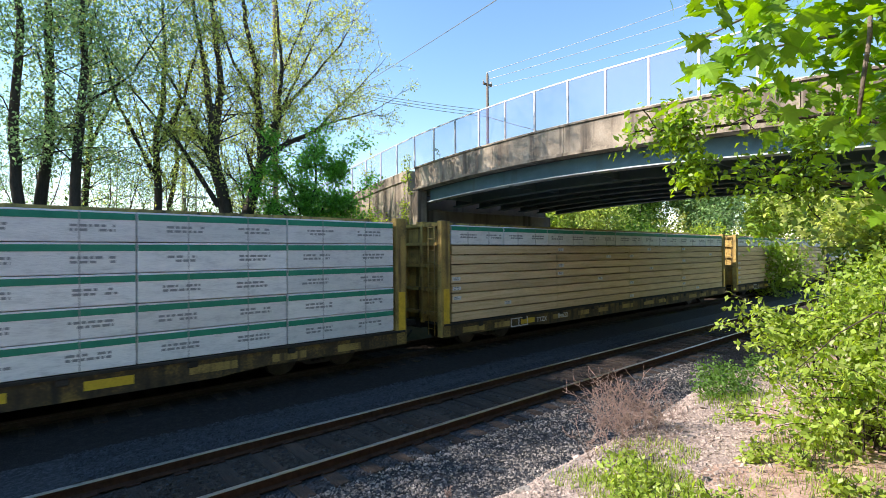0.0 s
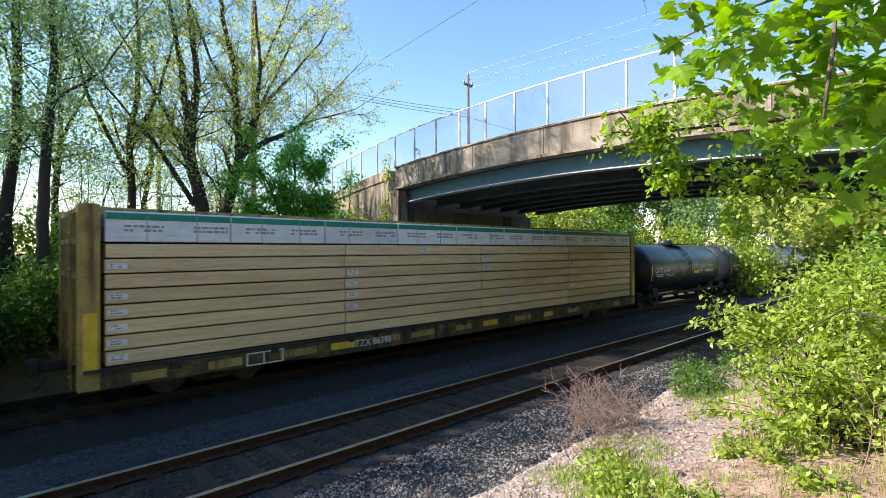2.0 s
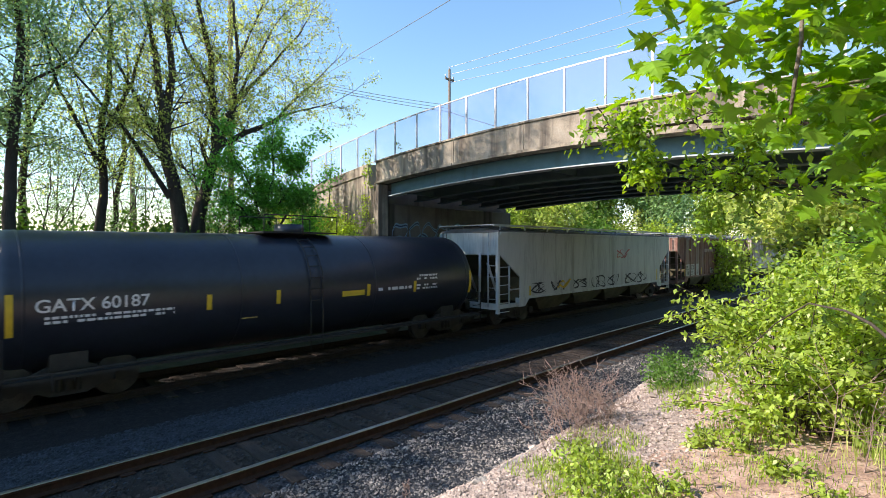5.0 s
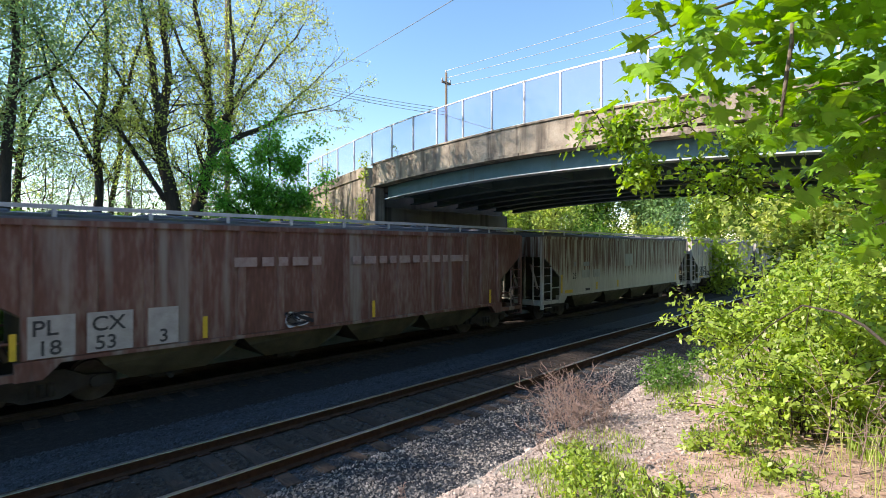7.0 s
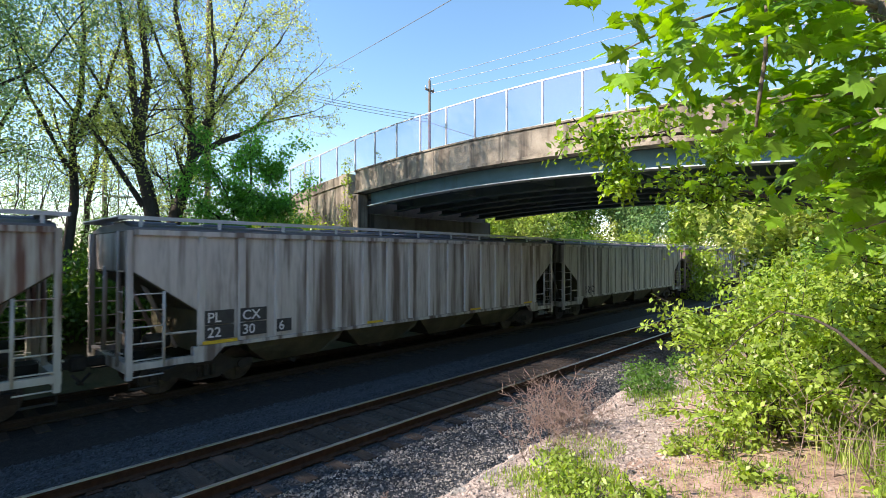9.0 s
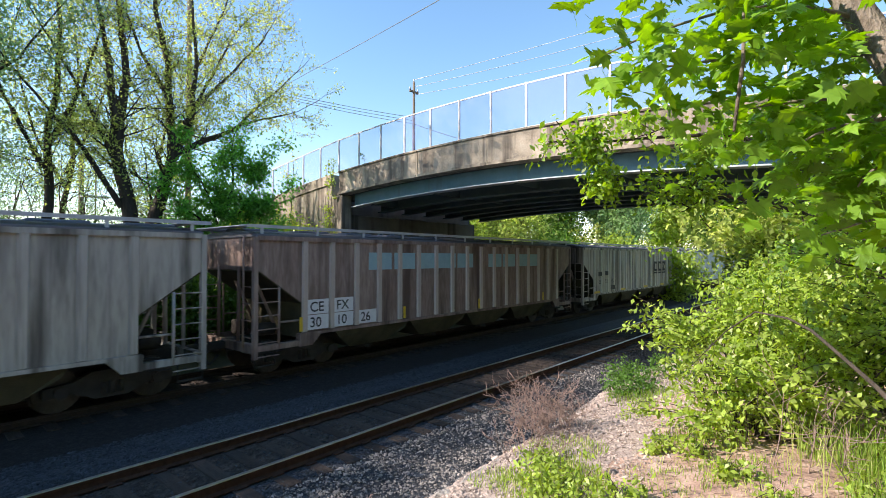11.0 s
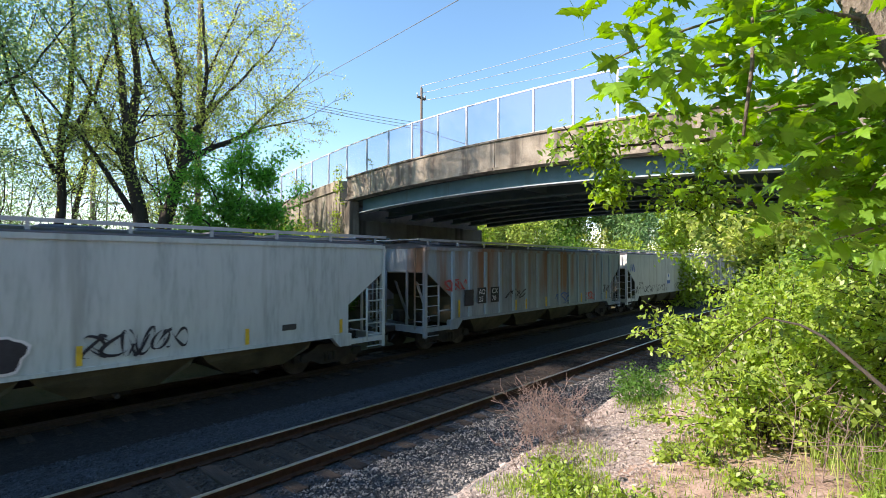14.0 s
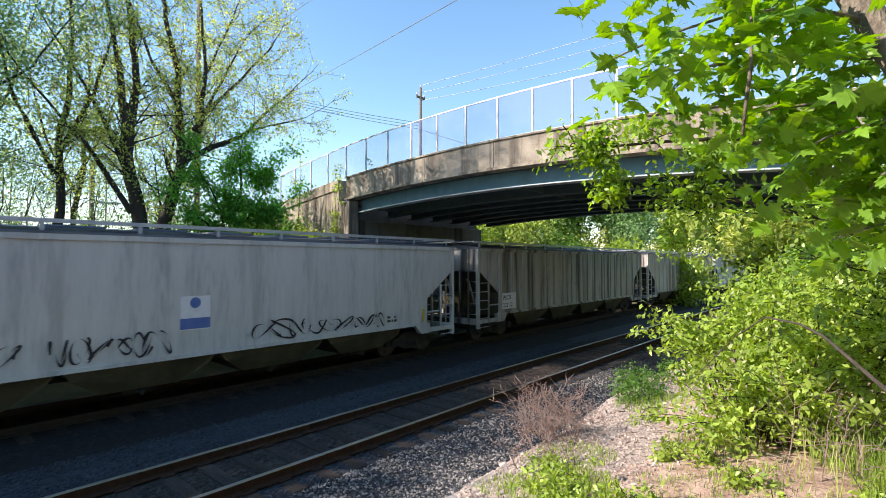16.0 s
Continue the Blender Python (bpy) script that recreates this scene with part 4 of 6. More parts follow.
def build_train():
    lumber_car(-15.4, 9.2, "yellow lumber flatcar stacked with white wrapped bundles banded green", True)
    c = lumber_car(10.6, 35.1, "yellow lumber flatcar stacked with pale bare boards under a wrapped layer", False)
    lettering("84622", 0.26, 5.9, 0.53, c, M["stencil"], 1.512)
    lettering("TTZX", 0.24, 4.6, 0.5, c, M["stencil"], 1.512)
    c = lumber_car(37, 61.3, "yellow lumber flatcar stacked with pale bare boards and paper tags", False)
    lettering("TTZX 86398", 0.26, 6.0, 0.5, c, M["stencil"], 1.512)
    tank_car(62.7, 75.4, "60442", 3)
    tank_car(76.4, 88.7, "60151", 5)
    tank_car(89.0, 103.9, "60187", 7)

    grey = paint("pale_grey_car_paint", (0.40, 0.42, 0.43), (0.52, 0.54, 0.54), (0.3, 0.3, 0.29), 0.12)
    c, L = hopper_car(104.6, 122.7, "pale grey covered hopper car with bubble graffiti along its foot", grey, 0)
    for k, y in enumerate((0.9, 2.4, 4.2, 6.0, 7.6, 9.6, 11.0)):
        scrawl(y + 1.2, 1.12, 1.1, 0.55, 2, c, M["spray_black"], 30 + k, 0.025)
    scrawl(9.8, 2.45, 1.3, 0.5, 3, c, M["spray_red"], 41, 0.018)
    scrawl(4.2, 1.25, 0.9, 0.4, 2, c, M["yellow"], 42, 0.03)
    strip(c, L - 2.0, 1.12, 1.75)
    strip(c, 2.0)

    red = mat("faded_oxide_paint", [(0.085, 0.036, 0.027), (0.165, 0.075, 0.056), (0.27, 0.20, 0.165)], 1.4, 0.7, bump=0.1, grain=14, stretch=(1, 1, 0.2), streak=((0.27, 0.235, 0.205), 0.3, 2.6))
    c, L = hopper_car(124.2, 142.1, "faded oxide red covered hopper car with pale stains and numbers", red, 15)
    lettering("PL", 0.40, 1.55, 1.52, c, M["stencil_dark"], 1.570)
    lettering("CX", 0.40, 2.45, 1.52, c, M["stencil_dark"], 1.570)
    lettering("18", 0.38, 1.62, 1.16, c, M["stencil_dark"], 1.570)
    lettering("53", 0.38, 2.50, 1.16, c, M["stencil_dark"], 1.570)
    lettering("3", 0.38, 3.62, 1.16, c, M["stencil_dark"], 1.570)
    for y0, y1 in ((1.5, 2.2), (2.38, 3.15), (3.42, 4.0)):
        plate("number_panel", y0, y1, 1.11, 1.88, c, M["chalk"], 1.562, 0.004)
    bars("old_lettering", 5.2, 2.68, 8.2, 0.22, 1, c, M["faded"], 1.563, 77)
    scrawl(6.5, 1.12, 0.7, 0.42, 2, c, M["spray_black"], 50, 0.03)
    scrawl(6.55, 1.16, 0.6, 0.3, 1, c, M["spray_white"], 51, 0.06)
    for y in (1.25, 4.5, 9.2, L - 2.1):
        strip(c, y, 1.12, 1.6)

    worn_patch = paint("grey_patch_paint", (0.30, 0.31, 0.30), (0.40, 0.41, 0.39), (0.2, 0.19, 0.18), 0.2)
    rusty = mat("rust_streaked_cream_paint", [(0.36, 0.35, 0.30), (0.52, 0.51, 0.45)], 1.5, 0.7, bump=0.1, grain=14, stretch=(1, 1, 0.2), streak=((0.105, 0.034, 0.018), 0.80, 6.5, 1.7, 2.35))
    c, L = hopper_car(143.65, 162.4, "cream covered hopper car with heavy vertical rust streaks", rusty, 0)
    lettering("25", 0.36, 2.45, 1.75, c, M["stencil_dark"])
    plate("patch_panel", 8.0, 8.9, 2.2, 2.85, c, worn_patch, SIDE - 0.015)
    for y, w in ((3.35, 0.75), (4.45, 0.7)):
        plate("patch_panel", y, y + w, 1.75, 2.12, c, worn_patch, SIDE - 0.015)
    bars("stencil_print", 2.6, 2.3, 0.4, 0.2, 1, c, M["print"], SIDE - 0.01, 14)
    bars("stencil_print", 3.5, 2.3, 0.6, 0.2, 1, c, M["print"], SIDE - 0.01, 15)
    plate("dark_panel", 3.7, 4.1, 1.14, 1.24, c, M["stencil_dark"], 1.535)
    for y in (1.44, 4.7, 7.0, L - 2.2):
        strip(c, y, 1.15, 1.95 if y < 2 else 1.5, 0.14)
    plate("yellow_panel", 1.85, 2.5, 1.12, 1.26, c, M["yellow"], 1.535)

    worn = paint("worn_grey_car_paint", (0.35, 0.33, 0.31), (0.54, 0.515, 0.485), (0.11, 0.08, 0.065), 0.55, 3.2)
    c, L = hopper_car(163.5, 181.7, "worn grey ribbed covered hopper car with white numbers on dark panels", worn, 16)
    for txt, y, z in (("PL", 1.60, 1.58), ("CX", 2.42, 1.58), ("22", 1.60, 1.24), ("30", 2.42, 1.24), ("6", 3.36, 1.24)):
        w = 0.62 if len(txt) > 1 else 0.36
        plate("number_panel", y - 0.05, y + w, z - 0.05, z + 0.27, c, M["stencil_dark"], 1.562, 0.004)
        lettering(txt, 0.32, y, z, c, M["stencil"], 1.570)
    plate("yellow_panel", 1.5, 2.3, 1.09, 1.17, c, M["yellow"], 1.566)
    for y in (6.2, 11.0, L - 2.4):
        plate("yellow_panel", y, y + 0.6, 1.10, 1.17, c, M["yellow"], 1.566)

    streaky = paint("sooty_grey_car_paint", (0.28, 0.27, 0.245), (0.46, 0.445, 0.41), (0.05, 0.045, 0.04), 0.5, 2.6)
    c, L = hopper_car(182.8, 201.3, "sooty grey ribbed covered hopper car", streaky, 17)
    scrawl(2.2, 1.2, 1.0, 0.4, 3, c, M["spray_black"], 60, 0.02)

    brown = mat("brownish_car_paint", [(0.13, 0.088, 0.072), (0.25, 0.18, 0.155), (0.38, 0.30, 0.26)], 1.6, 0.75, bump=0.1, grain=14, stretch=(1, 1, 0.2), streak=((0.09, 0.06, 0.05), 0.4, 2.4))
    c, L = hopper_car(202.5, 221.1, "brown stained covered hopper car with high pale blue panels", brown, 17, post=M["post_brown"])
    for a, b in ((3.7, 9.1), (10.0, 14.2)):
        n = int((b - a) / 0.9)
        for k in range(n):
            plate("blue_panel", a + (b - a) * k / n + 0.06, a + (b - a) * (k + 1) / n - 0.06, 2.72, 3.25, c, M["plate_blue"], 1.503, 0.004)
    for txt, y, z in (("CE", 1.62, 1.62), ("FX", 2.5, 1.62), ("30", 1.62, 1.2), ("10", 2.5, 1.2), ("26", 3.4, 1.2)):
        plate("number_panel", y - 0.06, y + 0.62, z - 0.07, z + 0.33, c, M["card"], 1.562, 0.004)
        lettering(txt, 0.38, y, z, c, M["stencil_dark"], 1.570)
    for y in (1.3, 5.2, 9.3, L - 3):
        strip(c, y)

    tan = paint("dusty_tan_car_paint", (0.32, 0.285, 0.24), (0.55, 0.50, 0.44), (0.08, 0.07, 0.062), 0.62, 3.2)
    c, L = hopper_car(222.6, 241.1, "dusty tan grey ribbed covered hopper car with dark numbers", tan, 16, post=M["post_pale"])
    bars("stencil_print", 1.95, 2.05, 0.5, 0.24, 1, c, M["stencil_dark"], 1.565, 5)
    bars("stencil_print", 2.9, 2.08, 0.45, 0.24, 1, c, M["stencil_dark"], 1.565, 6)
    for txt, y in (("26", 1.95), ("0.1", 2.9), ("45", 3.8)):
        lettering(txt, 0.34, y, 1.62, c, M["stencil_dark"], 1.570)
    # a large three-part mark drawn as plain blocks
    for k in range(3):
        y = 11.6 + k * 0.95
        bm = bmesh.new()
        box(bm, 1.564, 1.570, y, y + 0.62, 2.15, 2.3)
        box(bm, 1.564, 1.570, y, y + 0.62, 2.68, 2.83)
        if k < 2:
            box(bm, 1.564, 1.570, y, y + 0.17, 2.301, 2.679)
        else:
            prism(bm, [(y + 0.05, 2.301), (y + 0.25, 2.301), (y + 0.57, 2.679), (y + 0.37, 2.679)], "x", 1.564, 1.570)
        part("emblem", bm, M["stencil_dark"], c)
        plate("emblem", y - 0.03, y + 0.65, 1.98, 2.08, c, M["stencil_dark"], 1.563)
    for y in (1.4, 5.3, 9.4, 13.0, L - 1.9):
        plate("yellow_panel", y, y + 0.75, 1.10, 1.22, c, M["yellow"], 1.566)
    plate("dark_panel", 3.75, 4.35, 1.22, 1.48, c, M["stencil_dark"], 1.563)

    white_patch = paint("grey_patch_paint", (0.28, 0.32, 0.31), (0.34, 0.385, 0.375), (0.24, 0.26, 0.25), 0.1)
    white = paint("chalky_white_car_paint", (0.40, 0.46, 0.455), (0.50, 0.56, 0.55), (0.31, 0.34, 0.325), 0.10)
    c, L = hopper_car(241.8, 260.3, "chalky white covered hopper car with black bubble graffiti", white, 0)
    block_letters(5.1, 1.16, 3.5, 0.66, 6, c, M["spray_black"], M["spray_white"], 8)
    for k, (y, z) in enumerate(((0.5, 2.9), (1.4, 2.55), (2.4, 1.2), (3.3, 1.2), (4.1, 1.22), (9.5, 1.18), (10.4, 1.2))):
        scrawl(y, z, 0.9, 0.55, 3, c, M["spray_black"], 70 + k, 0.022)
    for y in (3.2, 4.2):
        plate("number_panel", y, y + 0.75, 1.75, 2.25, c, M["stencil_dark"], 1.535, 0.004)
        bars("stencil_print", y + 0.12, 1.98, 0.45, 0.12, 1, c, M["card"], 1.540, int(y * 10))
    plate("patch_panel", 6.4, 7.7, 2.15, 2.85, c, white_patch, 1.535, 0.004)
    strip(c, 1.6, 1.12, 1.75)
    for y in (9.35, 12.7, L - 1.75):
        strip(c, y, 1.12, 1.5)
    plate("dark_panel", 13.7, 14.1, 1.35, 1.5, c, M["stencil_dark"], 1.535)

    blue = mat("blue_grey_car_paint", [(0.19, 0.23, 0.26), (0.27, 0.315, 0.345), (0.35, 0.385, 0.405)], 1.6, 0.65, bump=0.1, grain=14, stretch=(1, 1, 0.2), streak=((0.26, 0.12, 0.05), 0.55, 1.5, 1.5, 2.3))
    c, L = hopper_car(262.2, 280.2, "blue grey covered hopper car with orange rust stains and tags", blue, 15, post=M["post_blue"])
    for y in (2.9, 3.75):
        plate("number_panel", y, y + 0.55, 1.55, 2.15, c, M["stencil_dark"], 1.562, 0.004)
    for txt, y, z in (("AO", 2.98, 1.9), ("CX", 3.83, 1.9), ("25", 2.98, 1.62), ("70", 3.83, 1.62)):
        lettering(txt, 0.27, y, z, c, M["stencil"], 1.568)
    plate("dark_panel", 2.1, 2.65, 1.5, 2.1, c, M["spray_black"], 1.562, 0.004)
    scrawl(1.0, 2.05, 1.2, 0.5, 3, c, M["spray_red"], 90, 0.03)
    scrawl(9.0, 1.15, 1.3, 0.55, 3, c, M["spray_blue"], 91, 0.025)
    scrawl(12.2, 1.2, 0.9, 0.4, 3, c, M["spray_red"], 92, 0.025)
    scrawl(14.2, 1.35, 0.9, 0.6, 3, c, M["spray_black"], 93, 0.02)
    scrawl(4.8, 1.6, 1.5, 0.4, 4, c, M["spray_black"], 94, 0.016)
    for y in (1.75, 5.5, 6.3, 8.0, 11.6, L - 2.1):
        strip(c, y, 1.12, 1.75 if y < 2 else 1.55)

    pale = paint("light_grey_car_paint", (0.45, 0.46, 0.45), (0.55, 0.56, 0.545), (0.38, 0.37, 0.35), 0.06)
    c, L = hopper_car(281.3, 299.5, "light grey smooth covered hopper car with a blue notice", pale, 0)
    lettering("DJ  TX", 0.24, 2.0, 1.72, c, M["stencil_dark"])
    lettering("475 212", 0.24, 2.0, 1.42, c, M["stencil_dark"])
    plate("notice", 7.6, 8.25, 1.6, 2.35, c, M["card"], 1.532)
    plate("notice_band", 7.6, 8.25, 1.62, 1.86, c, M["spray_blue"], 1.5405, 0.003)
    bm = bmesh.new()
    tube(bm, [(1.5405, 7.92, 2.2), (1.543, 7.92, 2.2)], 0.12, 16)
    part("notice_mark", bm, M["spray_blue"], c)
    for k, (y, w) in enumerate(((1.3, 0.6), (3.0, 0.8), (3.9, 0.9), (5.3, 1.0), (6.4, 0.9), (9.4, 1.4), (10.8, 1.5), (12.4, 1.2))):
        scrawl(y, 1.15, w, 0.5 if k < 6 else 0.4, 3, c, M["spray_black"], 110 + k, 0.018)
    scrawl(0.6, 2.5, 0.7, 0.6, 3, c, M["spray_blue"], 125, 0.025)
    strip(c, L - 1.7, 1.12, 1.55)
    bars("stencil_print", 13.7, 1.35, 0.4, 0.07, 2, c, M["stencil_dark"], 1.535, 9)

    c, L = hopper_car(301, 319.7, "streaked grey ribbed covered hopper car with cream number panel", streaky, 17)
    plate("number_panel", 1.6, 2.6, 1.2, 1.85, c, M["card"], 1.562, 0.004)
    lettering("PLCX", 0.25, 1.65, 1.58, c, M["stencil_dark"], 1.570)
    lettering("222 12", 0.25, 1.65, 1.27, c, M["stencil_dark"], 1.570)
    hopper_car(321, 339.2, "worn pale grey ribbed covered hopper car", worn, 17)
    hopper_car(340.5, 358.8, "pale grey covered hopper car far down the track", grey, 15)


build_train()


# ---- vegetation helpers ----
def cloud(name, pts, size, material, parent=None, seed=0, label="", up=0.3, long=1.5, kind="", sunward=0.0):
    """Many small pointed leaves, one at each of pts, as one mesh. sunward: how far the blades turn to the light."""
    rs = np.random.RandomState(seed)
    p = np.asarray(pts, float)
    n = len(p)
    d = rs.normal(size=(n, 3))
    d[:, 2] -= 0.25
    d /= np.linalg.norm(d, axis=1)[:, None]
    nrm = rs.normal(size=(n, 3))
    nrm[:, 2] += up * 4
    nrm += np.array(_d) * sunward
    s = np.cross(nrm, d)
    s /= np.linalg.norm(s, axis=1)[:, None] + 1e-9
    nr = np.cross(d, s)
    z = size * rs.uniform(0.6, 1.25, n)[:, None]
    v = np.empty((n, 4, 3))
    v[:, 0] = p
    v[:, 1] = p + d * z * long * 0.45 + s * z * 0.42 + nr * z * 0.15
    v[:, 2] = p + d * z * long
    v[:, 3] = p + d * z * long * 0.45 - s * z * 0.42 + nr * z * 0.15
    me = bpy.data.meshes.new(name)
    me.vertices.add(n * 4)
    me.vertices.foreach_set("co", v.ravel())
    me.loops.add(n * 4)
    me.loops.foreach_set("vertex_index", np.arange(n * 4, dtype=np.int32))
    me.polygons.add(n)
    me.polygons.foreach_set("loop_start", np.arange(0, n * 4, 4, dtype=np.int32))
    me.polygons.foreach_set("loop_total", np.full(n, 4, dtype=np.int32))
    me.update(calc_edges=True)
    me.materials.append(material)
    ob = new(name, me)
    ob.parent = parent
    return tagged(ob, label, kind=kind)


def in_balls(balls, n, seed, hollow=0.45, clump=0.0):
    """n random places in a set of ellipsoids (centre, radii), thinner inside; clump gathers them in sprays."""
    rs = np.random.RandomState(seed)
    vol = np.array([b[1][0] * b[1][1] * b[1][2] for b in balls]) ** 0.8
    which = rs.choice(len(balls), n, p=vol / vol.sum())
    d = rs.normal(size=(n, 3))
    d /= np.linalg.norm(d, axis=1)[:, None]
    r = (hollow + (1 - hollow) * rs.rand(n)) ** 0.8
    c = np.array([b[0] for b in balls])[which]
    k = np.array([b[1] for b in balls])[which]
    p = c + d * r[:, None] * k * (1 + 0.25 * rs.normal(size=(n, 1)) * 0.6)
    if clump:
        m = max(8, n // 14)
        p = p[rs.choice(m, n)] + rs.normal(size=(n, 3)) * clump
    return p


def grow(bm, rng, p, d, length, r, depth, tips, lift=0.12, spread=0.75, kids=5, floor=0.006):
    """One branch with its twigs. tips gathers the places where leaves sit."""
    pts, rad = [p.copy()], [r]
    n = 4 if depth else 3
    for i in range(n):
        d = (d + Vector((rng.gauss(0, 0.14), rng.gauss(0, 0.14), rng.gauss(0, 0.10) + lift * 0.4))).normalized()
        p = p + d * (length / n)
        pts.append(p.copy())
        rad.append(max(floor, r * (1 - 0.8 * (i + 1) / n)))
    tube(bm, pts, rad, 6 if r > 0.06 else (4 if r > 0.02 else 3), caps=False)
    if depth == 0:
        tips.extend(pts[1:])
        return
    tips.append(pts[-1])
    for k in range(kids):
        f = 0.25 + 0.75 * (k + rng.random()) / kids
        i = min(n - 1, int(f * n))
        q = pts[i].lerp(pts[i + 1], f * n - i)
        side = Vector((rng.gauss(0, 1), rng.gauss(0, 1), rng.gauss(0, 0.6) + lift)).normalized()
        grow(bm, rng, q, (d * (1 - spread) + side * spread).normalized(), length * rng.uniform(0.35, 0.6), max(floor, rad[i] * 0.5), depth - 1, tips, lift, spread, max(3, kids - 1), floor)


def tree(name, label, base, limbs, leaf_mat, leaves, size, seed, bark=None, depth=2, kids=6, spray=0.22, twig=1.9, lift=0.12, category="tree", group="", buds=None, sunward=0.0):
    """buds: (material, count, size, least height) of a second, finer growth on the tips. limbs: polylines of (x, y, z) in the tree's own space, each with its first radius; twigs and leaves grow from them."""
    t = thing(name, label, category, group, base)
    rng = random.Random(seed)
    bm, tips = bmesh.new(), []
    for pts, r0, r1 in limbs:
        pts = [Vector(q) for q in pts]
        fine = []
        for a, b in zip(pts, pts[1:]):
            for i in range(4):
                fine.append(a.lerp(b, i / 4) + Vector((rng.gauss(0, 0.02), rng.gauss(0, 0.02), 0)))
        fine.append(pts[-1])
        m = len(fine)
        rad = [r0 + (r1 - r0) * (i / (m - 1)) ** 0.8 for i in range(m)]
        if fine[0].z < 0.3:
            rad[0] *= 1.35
        tube(bm, fine, rad, 10, caps=False)
        total = sum((b - a).length for a, b in zip(fine, fine[1:]))
        for k in range(int(kids * total / 2.2)):
            f = rng.uniform(0.3, 1.0) if fine[0].z < 1.5 else rng.uniform(0.12, 1.0)
            i = min(m - 2, int(f * (m - 1)))
            d = (fine[i + 1] - fine[i]).normalized()
            side = Vector((rng.gauss(0, 1), rng.gauss(0, 1), rng.gauss(0.2, 0.5))).normalized()
            grow(bm, rng, fine[i], (d * 0.35 + side * 0.75).normalized(), twig * rng.uniform(0.5, 1.15), rad[i] * 0.2, depth - 1, tips, lift)
        grow(bm, rng, fine[-1], (fine[-1] - fine[-2]).normalized(), twig * 1.2, r1, depth - 1, tips, lift)
    part("trunk", bm, bark or M["bark"], t, fix=False)
    rs = np.random.RandomState(seed)
    tp = np.array([tuple(q) for q in tips])
    pick = tp[rs.choice(len(tp), leaves)] + rs.normal(size=(leaves, 3)) * spray
    cloud("crown", pick, size, leaf_mat, t, seed + 1, sunward=sunward)
    if buds:
        high = tp[tp[:, 2] > buds[3]]
        cloud("bud_growth", high[rs.choice(len(high), buds[1])] + rs.normal(size=(buds[1], 3)) * 0.12, buds[2], buds[0], t, seed + 2, kind="stuff")
    return t


def straight(h, lean=(0, 0), n=5, wob=0.15, seed=0):
    r = random.Random(seed)
    return [(lean[0] * i / n + (r.uniform(-wob, wob) if i else 0), lean[1] * i / n + (r.uniform(-wob, wob) if i else 0), h * i / n) for i in range(n + 1)]


